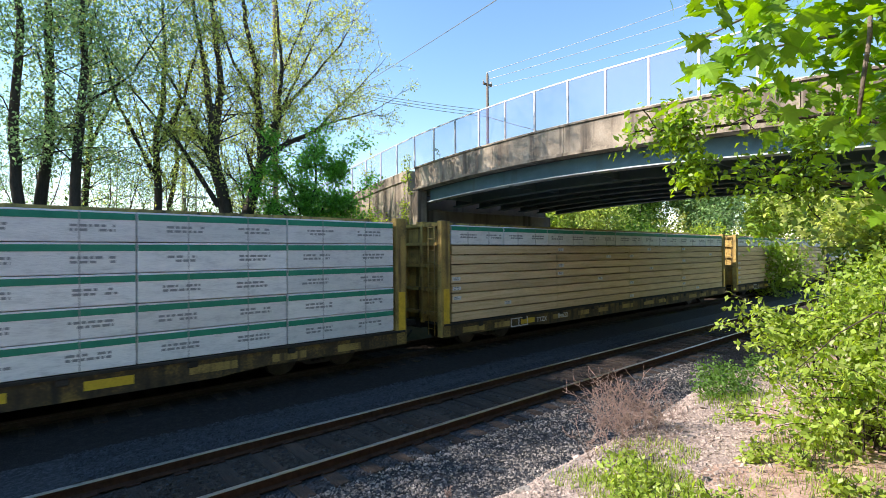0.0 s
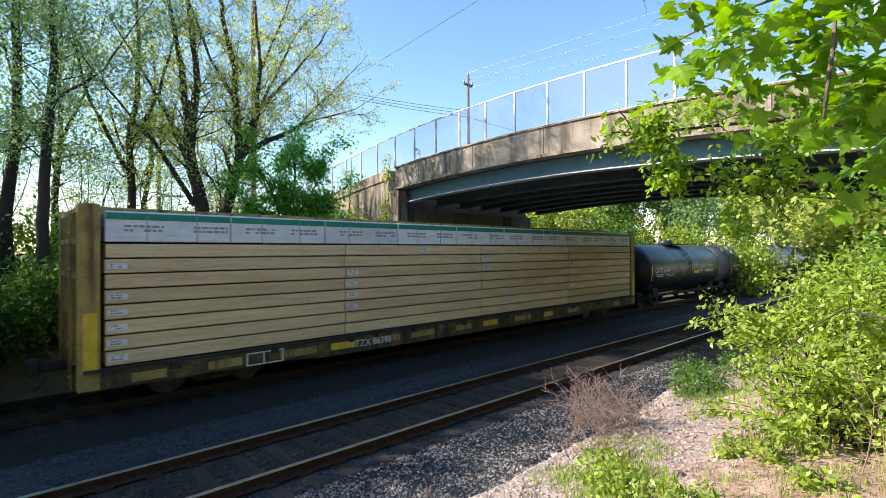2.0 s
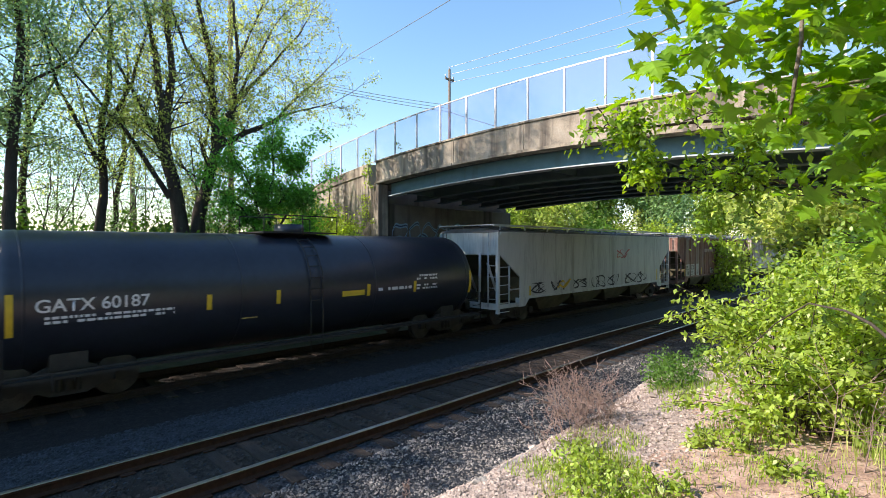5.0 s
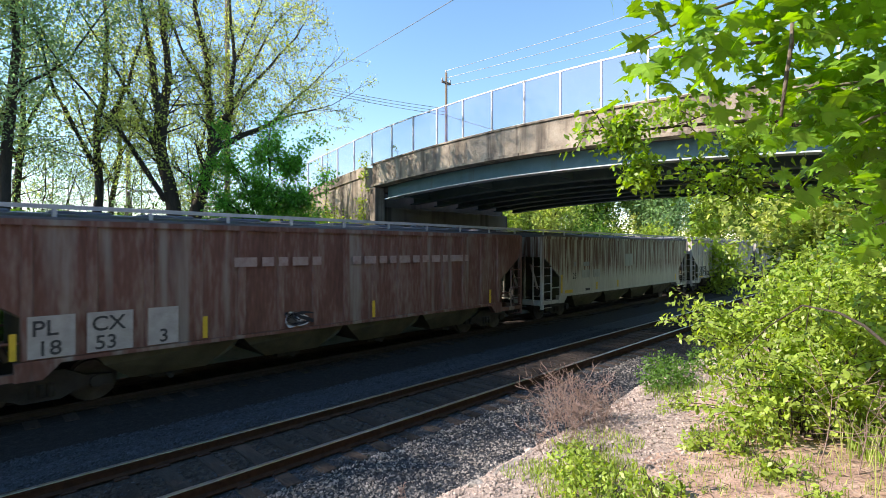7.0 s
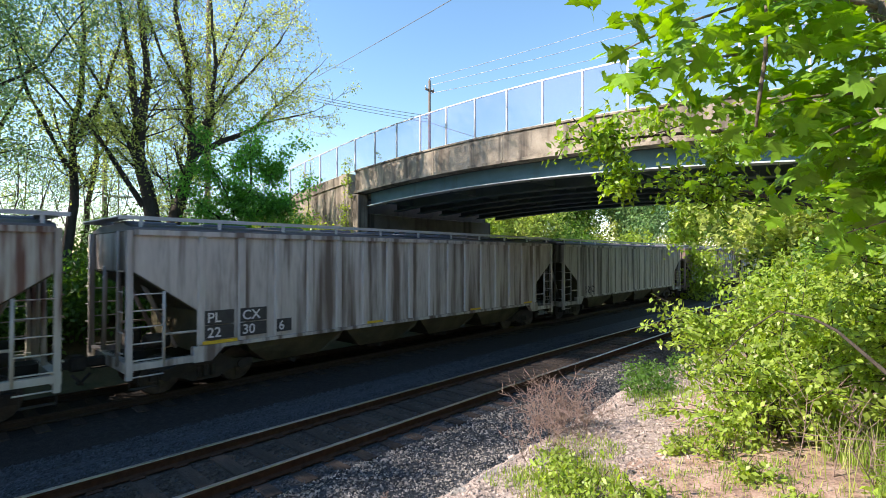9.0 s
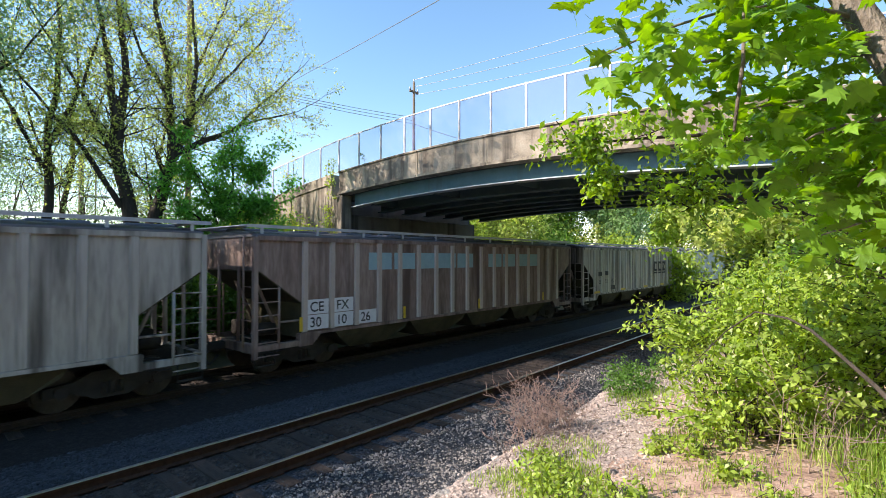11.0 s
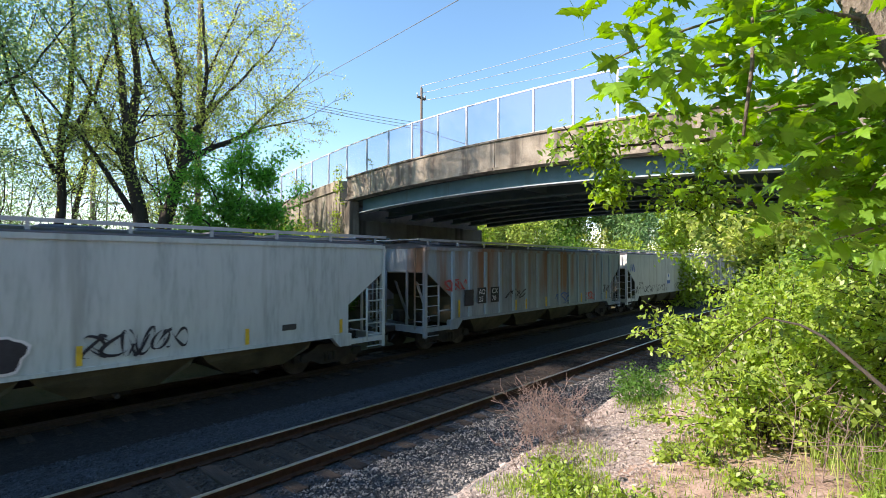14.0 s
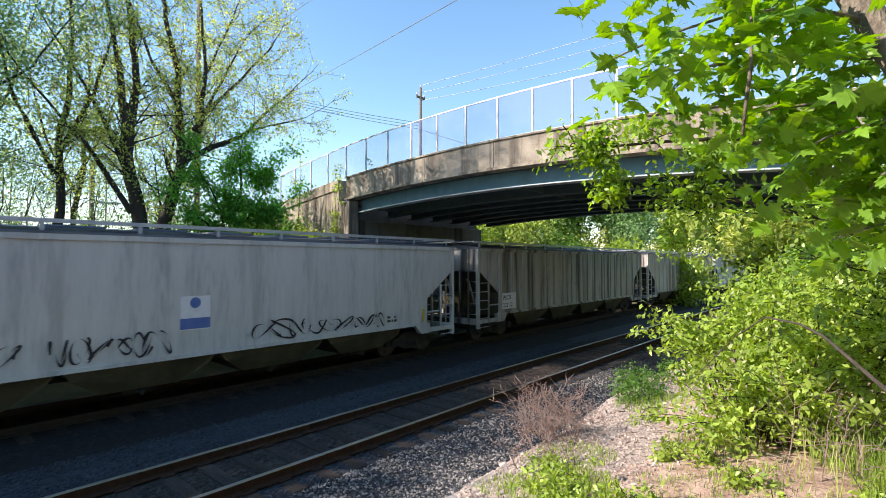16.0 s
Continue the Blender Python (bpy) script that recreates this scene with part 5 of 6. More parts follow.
# ---- trees beyond the train ----
def build_trees():
    g = 1.55
    # the twin-trunked maple
    Y = 6.2
    def lim(pts):
        return [(0.3 * math.sin(i * 1.7 + len(pts)) * (0.15 if len(pts) > 6 else min(1, i / 2)), y - Y, z - g) for i, (y, z) in enumerate(pts)]
    limbs = [
        (lim([(6.1, 1.5), (5.9, 4.4), (5.45, 6.5), (5.5, 7.7), (5.7, 9.2), (5.5, 11.0), (5.3, 13.2)]), 0.31, 0.05),
        (lim([(5.42, 7.4), (5.2, 9.7), (4.8, 11.1), (4.6, 12.6)]), 0.15, 0.03),
        (lim([(5.6, 4.8), (4.6, 6.4), (4.1, 7.0), (3.3, 8.1), (2.3, 9.4)]), 0.10, 0.02),
        (lim([(5.4, 6.3), (4.7, 8.0), (3.7, 9.7)]), 0.10, 0.03),
        (lim([(6.3, 1.5), (6.6, 4.3), (6.9, 5.5), (7.2, 6.8), (7.1, 8.0), (7.0, 10.2), (6.6, 11.8), (6.4, 13.6)]), 0.29, 0.05),
        (lim([(7.25, 6.7), (7.8, 8.0), (7.9, 10.3), (7.7, 13.2)]), 0.16, 0.03),
        (lim([(7.25, 6.8), (8.3, 7.5), (9.4, 8.1), (10.5, 9.3), (11.6, 10.4)]), 0.14, 0.03),
        (lim([(7.05, 8.8), (6.2, 10.2), (5.6, 11.6)]), 0.09, 0.03),
        (lim([(7.6, 8.0), (8.7, 10.2), (9.6, 12.2)]), 0.08, 0.025),
        (lim([(7.9, 8.6), (9.2, 10.2), (10.4, 11.8), (11.0, 12.8)]), 0.07, 0.02),
        (lim([(8.6, 7.6), (9.9, 8.5), (11.2, 9.0), (12.3, 9.5)]), 0.07, 0.018),
        (lim([(7.9, 10.0), (8.8, 12.0), (9.3, 13.6)]), 0.06, 0.02),
        (lim([(6.4, 3.2), (6.55, 5.0), (6.3, 6.6)]), 0.05, 0.015),
    ]
    tree("maple_tree", "tall twin-trunked maple with sparse fresh spring leaves", (-19.0, Y, g), limbs, M["leaf_spring"], 30000, 0.07, 11, depth=2, kids=8, spray=0.10, twig=1.9, buds=(M["bud"], 9000, 0.035, 7.0))
    # the dense young maple before the wing wall
    tree("young_maple", "small maple with layered dense deep green leaves", (-18.0, 8.6, g),
         [(straight(5.6, (0.2, 0.3), seed=3), 0.10, 0.03), ([(0, 0, 1.4), (0.3, 0.9, 3.0), (0.4, 1.9, 3.9)], 0.06, 0.02), ([(0, 0, 1.5), (0.1, -0.9, 2.9), (0.1, -1.6, 3.4)], 0.06, 0.02),
          ([(0, 0, 2.2), (0.2, 1.0, 4.0), (0.3, 1.5, 5.0)], 0.05, 0.015), ([(0, 0, 2.0), (0.2, -0.7, 3.9), (0.2, -1.2, 4.6)], 0.05, 0.015), ([(0, 0, 1.0), (0.3, 0.9, 1.9), (0.4, 1.4, 2.3)], 0.04, 0.012)],
         M["leaf_mid"], 17000, 0.095, 21, depth=2, kids=6, spray=0.17, twig=0.95, lift=0.0, sunward=0.6)
    # dark conifers and tall thin trees further along the bank
    for i, (x, y, h, r) in enumerate(((-20.0, -0.1, 15, 0.20), (-20.5, 0.6, 16, 0.22), (-19.6, 1.5, 15, 0.20), (-22.5, -2.4, 13, 0.20), (-22.0, -4.6, 12, 0.22))):
        tree("pine_tree", "tall pine with a bare lower trunk and feathery dark needles", (x, y, g),
             [(straight(h, (0.2, 0.3), 6, 0.18, 40 + i), r, 0.04)] + ([([(0.1, 0.2, 6.3), (0.8, 1.4, 7.4), (1.4, 2.2, 9.0)], 0.05, 0.02)] if i == 2 else []), M["leaf_pine"], 12000, 0.075, 50 + i, depth=2, kids=3.6, spray=0.3, twig=2.6, lift=0.02, group="trees on the far bank")
    for i, (x, y, h, r) in enumerate(((-20.0, 3.6, 11, 0.2), (-24, 2.0, 12, 0.18), (-25, 5.2, 11, 0.16), (-23.5, 8.2, 9, 0.12))):
        tree("bank_tree", "slender tree with thin early leaves on the far bank", (x, y, g),
             [(straight(h, (0.3, 0.4), 6, 0.2, 60 + i), r, 0.03), ([(0.1, 0.1, h * 0.45), (0.5, 1.0, h * 0.65), (0.6, 1.6, h * 0.9)], r * 0.5, 0.02), ([(0.1, 0.1, h * 0.4), (0.2, -1.0, h * 0.6), (0.3, -1.6, h * 0.85)], r * 0.5, 0.02)],
             M["leaf_spring"], 4600, 0.07, 70 + i, depth=2, kids=6, spray=0.2, twig=1.7, group="trees on the far bank")
    for i, (x, y, h) in enumerate(((-22.5, -1.5, 5), (-24, 0.4, 6), (-22, 2.4, 4.6), (-26, 3.2, 6), (-23, 4.6, 5), (-27, 6.4, 6.2), (-22.5, 6.9, 4.6), (-25, 8.8, 5.4), (-21.3, 8.0, 4.4), (-28, 0, 6.5), (-30, 4.4, 6.5))):
        tree("sapling", "thin sapling with sparse spring leaves in the undergrowth", (x, y, g), [(straight(h, (0.2, 0.3), 4, 0.15, 160 + i), 0.05, 0.012), ([(0, 0, h * 0.3), (0.2, 0.7, h * 0.6), (0.3, 1.1, h * 0.9)], 0.03, 0.01),
             ([(0, 0, h * 0.3), (0.2, -0.6, h * 0.6), (0.2, -1.0, h * 0.85)], 0.03, 0.01)], (M["leaf_pine"], M["leaf_green"])[i % 2], 2000, 0.06, 170 + i, depth=2, kids=5, spray=0.2, twig=1.2, group="saplings on the far bank")
    # the row goes on along the bank and shades the tracks
    for i, (x, y, h) in enumerate(((-20.5, -7.0, 13.2), (-21.5, -9.0, 13.8), (-20.0, -11.0, 13.4), (-21.5, -13.2, 13.8), (-20.5, -15.5, 13.4), (-21, -18, 13.6))):
        tree("bank_tree", "leafy tree in the row on the far bank", (x, y, g), [(straight(h, (0.2, 0.2), 6, 0.2, 80 + i), 0.22, 0.04), ([(0.1, 0.1, h * 0.45), (0.7, 1.0, h * 0.7), (0.9, 1.6, h * 0.95)], 0.1, 0.02),
             ([(0.1, 0.1, h * 0.4), (0.5, -1.0, h * 0.65), (0.6, -1.6, h * 0.9)], 0.1, 0.02)], M["leaf_green"], 9000, 0.15, 85 + i, depth=2, kids=5, spray=0.4, twig=2.0, group="trees on the far bank")
    # woods past the bridge
    spots = [(-46, 52, 11), (-40, 56, 13), (-35, 50, 12), (-31, 58, 14), (-27, 52, 12), (-24, 60, 14), (-21, 55, 12), (-37, 68, 15), (-29, 72, 16), (-18, 66, 14), (-44, 66, 14), (-34, 44, 10), (-23, 75, 16),
             (-3.5, 48, 10), (-1, 40, 11), (0, 60, 13), (3, 35, 11), (4, 28, 10), (-5, 75, 13), (-52, 60, 14), (-26.5, 40, 8), (-30.5, 36, 8), (-18, 78, 14), (-17.5, 92, 15), (-17.5, 108, 16), (-17.5, 130, 18), (-3.4, 29, 8), (-3.2, 35, 9)]
    for i, (x, y, h) in enumerate(spots):
        m = (M["leaf_bush"], M["leaf_green"], M["leaf_spring"])[i % 3] if i != 6 else M["leaf_pine"]
        zb = ground_z(x, y)
        tree("woodland_tree", "leafy green tree in the wood beyond the bridge", (x, y, zb), [(straight(h * 0.8, (0.4, 0.3), 5, 0.3, 90 + i), 0.2, 0.04),
             ([(0.2, 0.1, h * 0.25), (1.2, 0.6, h * 0.45), (1.8, 0.4, h * 0.6)], 0.10, 0.03), ([(0.2, 0.1, h * 0.2), (-1.2, 0.2, h * 0.4), (-1.9, 0.2, h * 0.55)], 0.10, 0.03)],
             m, 8000, 0.25, 100 + i, depth=2, kids=4, spray=0.65, twig=2.2, group="woodland trees")


build_trees()
_far = in_balls([((-230 + 14 * k, 352 + 9 * math.sin(k * 2.3), 6.5 + 1.5 * math.sin(k * 1.7)), (9, 6, 7)) for k in range(24)], 26000, 19, 0.3, 0.9)
tagged(cloud("far_woods", _far, 0.95, M["leaf_green"], None, 19), "distant green woods closing the view down the line", "woods", kind="stuff")


def build_camera_side():
    """Unseen trees added behind the maple and beside the viewer to cut sky light."""
    for i, (x, y, h) in enumerate(((5.0, -16, 9), (6.5, -10, 9), (5.5, -4.5, 8), (7.5, 0.5, 9), (6.0, 6, 9), (8, 11, 10), (5.5, 17, 11), (7, 23, 12), (4.5, -22, 9), (2.0, -27, 9))):
        tree("bank_tree", "unseen leafy tree added on the near bank to cut sky light", (x, y, ground_z(x, y)), [(straight(h * 0.8, (0.2, 0.3), 5, 0.3, 140 + i), 0.2, 0.04),
             ([(0.1, 0.1, h * 0.2), (1.0, 0.9, h * 0.4), (1.5, 1.6, h * 0.6)], 0.10, 0.03), ([(0.1, 0.1, h * 0.15), (-0.9, -1.2, h * 0.35), (-1.2, -1.9, h * 0.55)], 0.10, 0.03)],
             M["leaf_green"], 5200, 0.30, 150 + i, depth=2, kids=4, spray=0.7, twig=2.4, group="trees of the near bank")


build_camera_side()


# ---- shrubs along the far bank and the wing wall ----
def shrub(name, label, base, balls, n, size, m, seed, clump=0.12, twigs=14, group="", category="shrub", long=1.5, stem=0.018, sunward=0.0):
    t = thing(name, label, category, group, base)
    rng = random.Random(seed)
    bm = bmesh.new()
    for k in range(twigs):
        c, r = balls[k % len(balls)]
        e = Vector(c) + Vector((rng.gauss(0, 0.4) * r[0], rng.gauss(0, 0.4) * r[1], rng.uniform(0, 0.7) * r[2]))
        s = Vector((e.x * 0.3 + rng.gauss(0, 0.1), e.y * 0.3 + rng.gauss(0, 0.1), -0.05))
        mid = s.lerp(e, 0.5) + Vector((rng.gauss(0, 0.1), rng.gauss(0, 0.1), 0.15))
        tube(bm, [s, mid, e], [stem, stem * 0.66, stem * 0.28], 4, caps=False)
    tagged(part("stem", bm, M["bark"], t, fix=False), kind="stuff")
    cloud("foliage", in_balls(balls, n, seed, 0.35, clump), size, m, t, seed, long=long, sunward=sunward)
    return t


def build_shrubs():
    rng = random.Random(5)
    for i in range(15):
        y = -7.5 + i * 1.45
        x = -17.2 + rng.uniform(-0.5, 0.5)
        zb = ground_z(x, y)
        h = rng.uniform(1.6, 2.2) if y < 9 else 1.5
        balls = [((0, 0, h * 0.5), (0.9, 1.0, h * 0.55)), ((0.5, 0.5, h * 0.3), (0.7, 0.8, h * 0.4)), ((0.8, -0.4, h * 0.1), (0.7, 0.8, h * 0.35))]
        shrub("hedge_shrub", "dark green shrub on the bank behind the train", (x, y, zb), balls, 3600, 0.11, M["leaf_green"], 200 + i, 0.16, group="bank shrubs")
    for i in range(9):
        y = -6 + i * 2.3
        x = -22 + rng.uniform(-1, 1)
        h = rng.uniform(2.2, 3.2)
        shrub("undergrowth", "tangled undergrowth below the trees", (x, y, ground_z(x, y)), [((0, 0, h * 0.5), (1.3, 1.4, h * 0.55))], 2200, 0.12, M["leaf_green"], 230 + i, 0.2, group="bank shrubs")
    for i, (x, y, h) in enumerate(((-18.6, 12.6, 3.3), (-20.1, 12.7, 3.6), (-21.6, 12.8, 3.9), (-23.3, 12.6, 4.1), (-17.9, 12.0, 2.6), (-25.2, 12.6, 4.2))):
        shrub("wall_shrub", "sunlit yellow green shrub at the foot of the wing wall", (x, y, 1.5), [((0, 0, h * 0.7), (0.7, 0.5, h * 0.28)), ((0.2, -0.3, h * 0.4), (0.8, 0.6, h * 0.35))],
              2600, 0.10, M["leaf_bush"], 250 + i, 0.14, 16, "shrubs by the wing wall")
    for i in range(12):
        x, y = -48 + i * 3.3, 47 + 6 * math.sin(i * 2.1)
        h = rng.uniform(3.0, 4.6)
        shrub("wood_edge_shrub", "green undergrowth at the edge of the wood", (x, y, ground_z(x, y)), [((0, 0, h * 0.45), (2.2, 1.8, h * 0.6))], 2600, 0.22, M["leaf_bush"] if i % 2 else M["leaf_green"], 270 + i, 0.35, 10, "woodland edge shrubs")
    # climbing plant on the corner of the bridge
    vine = thing("climbing_vine", "leafy vine climbing the bridge corner", "vine", at=(-17.75, FACE - 0.1, 1.6))
    bm = bmesh.new()
    for k in range(7):
        x0 = rng.uniform(-0.5, 0.3)
        pts = [(x0 + 0.15 * math.sin(z * 1.3 + k), -0.05 - 0.05 * rng.random(), z) for z in [0.7 * i for i in range(rng.choice((7, 8, 9)))]]
        tube(bm, pts, [0.02 - 0.0017 * i for i in range(len(pts))], 4, caps=False)
    tagged(part("stem", bm, M["bark_pale"], vine, fix=False), kind="stuff")
    cloud("foliage", in_balls([((-0.1, -0.12, 4.6), (0.28, 0.1, 1.1)), ((-0.1, -0.05, 5.7), (0.3, 0.15, 0.35)), ((-0.3, -0.12, 3.0), (0.4, 0.12, 1.2))], 420, 7, 0.1, 0.1), 0.085, M["leaf_bush"], vine, 7)
    sap = [([(0, 0, 0), (0.1, 0, 3.0), (0.2, 0.05, 5.9)], 0.04, 0.012)]
    tree("wall_sapling", "thin sapling rising above the wing wall", (-20.9, FACE - 0.35, 1.5), sap, M["leaf_spring"], 260, 0.09, 33, depth=1, kids=5, spray=0.1, twig=0.7)
    tree("wall_sapling", "thin sapling rising above the wing wall", (-16.9, FACE + 0.9, 6.1), [([(0, 0, -0.6), (0, 0, 1.2)], 0.015, 0.008)], M["leaf_bush"], 90, 0.08, 34, depth=1, kids=5, spray=0.08, twig=0.4)


build_shrubs()


# ---- the near bank ----
M["grass_dry"] = mat("pale_grass_blade", [(0.22, 0.27, 0.06), (0.42, 0.42, 0.18)], 1, 0.6, bump=0, leaf=0.4, island=0.4)
M["rubble"] = mat("bank_rubble", [(0.19, 0.15, 0.13), (0.42, 0.355, 0.315)], 6, 0.95, bump=0.4, grain=60, island=0.35)
M["block"] = mat("rough_aggregate_concrete", [(0.10, 0.09, 0.08), (0.25, 0.235, 0.215), (0.36, 0.345, 0.32)], 7, 0.95, bump=1.0, grain=35)
def stones(name, label, n, area, size, m, seed, where=None):
    """Many angular stones strewn on the ground: one mesh."""
    rs = np.random.RandomState(seed)
    x0, x1, y0, y1 = area
    base = np.array([[1, 0, 0], [-1, 0, 0], [0, 1, 0], [0, -1, 0], [0, 0, 1], [0, 0, -1]], float)
    tri = np.array([[0, 2, 4], [2, 1, 4], [1, 3, 4], [3, 0, 4], [2, 0, 5], [1, 2, 5], [3, 1, 5], [0, 3, 5]])
    vs, fs = [], []
    k = 0
    while k < n:
        x, y = rs.uniform(x0, x1), y0 + (y1 - y0) * rs.rand() ** 1.5
        if where and not where(x, y, rs.rand()):
            continue
        s = size * rs.uniform(0.45, 1.25)
        a = rs.uniform(0, 6.28)
        v = base * (s * rs.uniform(0.6, 1.2, 3)) + rs.normal(size=(6, 3)) * s * 0.25
        c, q = math.cos(a), math.sin(a)
        v = v @ np.array([[c, q, 0.3], [-q, c, 0.2], [-0.2, 0.3, 0.9]])
        v[:, 2] *= 0.6
        z = ground_z(x, y)
        vs.append(v + [x, y, z + s * 0.22])
        fs.append(tri + 6 * k)
        k += 1
    ob = quads(name, np.concatenate(vs), np.concatenate(fs), m)
    return tagged(ob, label, "gravel", kind="stuff")


def off_rails(x, y, u):
    return all(abs(abs(x - c) - 0.745) > 0.11 for c in (NEAR_TRACK, FAR_TRACK))


def outside_gauge(x, y, u):
    return off_rails(x, y, u) and (abs(x - NEAR_TRACK) > 0.75 or u < 0.10)


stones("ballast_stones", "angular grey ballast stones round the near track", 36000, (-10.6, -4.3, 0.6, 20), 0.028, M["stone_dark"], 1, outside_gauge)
stones("ballast_stones", "brown dusted ballast stones between the rails", 7000, (-8.2, -6.95, 0.6, 18), 0.026, M["trackbed"], 11, off_rails)
stones("ballast_stones", "pale crushed stone at the foot of the near bank", 17000, (-6.3, -3.9, 1.5, 15), 0.027, M["stone"], 2, off_rails)
stones("bank_rubble", "pale stones and clods strewn over the bank", 21000, (-4.4, -1.6, 2.5, 13), 0.024, M["rubble"], 3, lambda x, y, u: u < 1.25 - 0.33 * (x + 4.4))
stones("bank_rubble", "larger broken stones along the bank edge", 45, (-4.3, -3.2, 5.5, 12), 0.075, M["rubble"], 4)


def blades(name, label, spots, m, seed, parent=None, lean=0.6, width=0.0045):
    """Grass: spots of (x, y, radius, height, count)."""
    rs = np.random.RandomState(seed)
    vs, fs = [], []
    for x, y, r, h, n in spots:
        for _ in range(n):
            a, q = rs.uniform(0, 6.28), r * math.sqrt(rs.rand())
            px, py = x + q * math.cos(a), y + q * math.sin(a)
            pz = ground_z(px, py) - 0.01
            b, hh = rs.uniform(0, 6.28), h * rs.uniform(0.4, 1.1)
            dx, dy = math.cos(b) * lean * hh * rs.rand(), math.sin(b) * lean * hh * rs.rand()
            wx, wy = -math.sin(b) * width, math.cos(b) * width
            k = len(vs)
            vs += [(px - wx, py - wy, pz), (px + wx, py + wy, pz), (px + dx * 0.4 + wx * 0.8, py + dy * 0.4 + wy * 0.8, pz + hh * 0.6), (px + dx * 0.4 - wx * 0.8, py + dy * 0.4 - wy * 0.8, pz + hh * 0.6), (px + dx, py + dy, pz + hh)]
            fs += [(k, k + 1, k + 2, k + 3), (k + 3, k + 2, k + 4)]
    ob = quads(name, vs, fs, m, parent)
    return tagged(ob, label, "" if parent else "grass", kind="stuff")


def build_bank():
    rng = random.Random(9)
    # concrete block with rough aggregate at the edge of the bank
    bm = bmesh.new()
    box(bm, -3.5, -2.7, 3.95, 5.2, -0.3, 0.62, 0.04)
    bmesh.ops.subdivide_edges(bm, edges=bm.edges, cuts=9, use_grid_fill=True)
    for v in bm.verts:
        v.co += Vector(noise.noise_vector(v.co * 4)) * 0.05 + Vector(noise.noise_vector(v.co * 13)) * 0.035
    blk = part("concrete_block", bm, M["block"])
    tagged(blk, "broken pale concrete block in the bank edge", "concrete block")
    # dead brush
    def brush(x, y, h, n, seed, label):
        t = thing("dead_brush", label, "dead shrub", "dead brush", (x, y, ground_z(x, y)))
        r = random.Random(seed)
        bm = bmesh.new()
        tips = []
        for k in range(n):
            a = r.uniform(0, 6.28)
            grow(bm, r, Vector((0.25 * r.gauss(0, 1), 0.25 * r.gauss(0, 1), -0.03)), Vector((math.cos(a) * 0.4, math.sin(a) * 0.4, 0.9)).normalized(), h * r.uniform(0.4, 0.95), 0.007, 2, tips, 0.12, 0.6, 5, 0.003)
        tagged(part("twig", bm, M["dry_twig"], t, fix=False), kind="stuff")
        return t
    brush(-3.42, 6.1, 0.68, 34, 3, "tangle of dry leafless twigs at the foot of the bank")
    brush(-3.5, 6.5, 0.85, 14, 4, "tangle of dry leafless twigs at the foot of the bank")
    brush(-3.2, 5.45, 0.5, 12, 5, "low dry twigs on the bank")
    brush(-4.2, 3.6, 0.35, 10, 6, "low dry stalks beside the ballast")
    brush(-4.5, 4.5, 0.3, 8, 7, "low dry stalks beside the ballast")
    brush(-0.55, 5.6, 0.9, 4, 8, "few dry stalks among tall grass")
    # grass and small plants
    spots = [(-2.55, 4.7, 0.55, 0.10, 900), (-2.15, 4.2, 0.5, 0.10, 900), (-1.75, 4.0, 0.4, 0.09, 400), (-2.8, 5.6, 0.5, 0.10, 450), (-3.1, 4.5, 0.3, 0.10, 200), (-1.3, 4.9, 0.4, 0.08, 150), (-0.9, 5.4, 0.4, 0.10, 150),
             (-1.5, 6.4, 0.5, 0.16, 300), (-2.9, 8.6, 0.6, 0.2, 400), (-2.6, 7.4, 0.3, 0.10, 100), (-0.1, 6.4, 0.5, 0.42, 420), (0.35, 5.8, 0.45, 0.45, 380), (0.2, 5.0, 0.35, 0.35, 220)]
    blades("bank_grass", "fresh green grass tufts on the bank", spots, M["grass"], 5)
    blades("dry_grass", "pale dry grass among the green tufts", [(-2.5, 4.6, 0.6, 0.10, 300), (-2.1, 4.1, 0.6, 0.10, 300), (-1.3, 5.0, 0.6, 0.08, 200), (-2.9, 5.6, 0.6, 0.10, 200), (-0.6, 5.3, 0.6, 0.12, 160)], M["grass_dry"], 7, lean=1.0)
    blades("tall_grass", "few tall pale grass stalks beside the bush", [(-0.2, 5.5, 0.4, 0.6, 14), (0.0, 5.0, 0.4, 0.7, 10), (-0.45, 6.2, 0.45, 0.6, 16), (0.1, 6.0, 0.5, 0.8, 18)], M["grass_dry"], 6, lean=0.7, width=0.004)
    weeds = ((-0.95, 5.2, 0.2, 200, "leaf_bush"), (-2.35, 4.5, 0.4, 420, "leaf_bush"), (-2.05, 4.0, 0.4, 460, "leaf_bush"), (-1.7, 5.9, 0.25, 220, "leaf_bush"), (-3.2, 8.8, 0.45, 900, "leaf_green"), (-3.5, 9.6, 0.45, 800, "leaf_green"),
             (-2.75, 5.1, 0.3, 260, "leaf_bush"), (-1.35, 5.75, 0.2, 180, "leaf_bush"), (-2.7, 7.9, 0.15, 80, "leaf_bush"), (-3.0, 10.4, 0.55, 900, "leaf_green"), (-1.6, 4.3, 0.3, 240, "leaf_bush"), (0.1, 5.3, 0.35, 300, "leaf_bush"),
             (0.45, 6.3, 0.5, 600, "leaf_bush"), (-0.55, 4.75, 0.18, 150, "leaf_bush"))
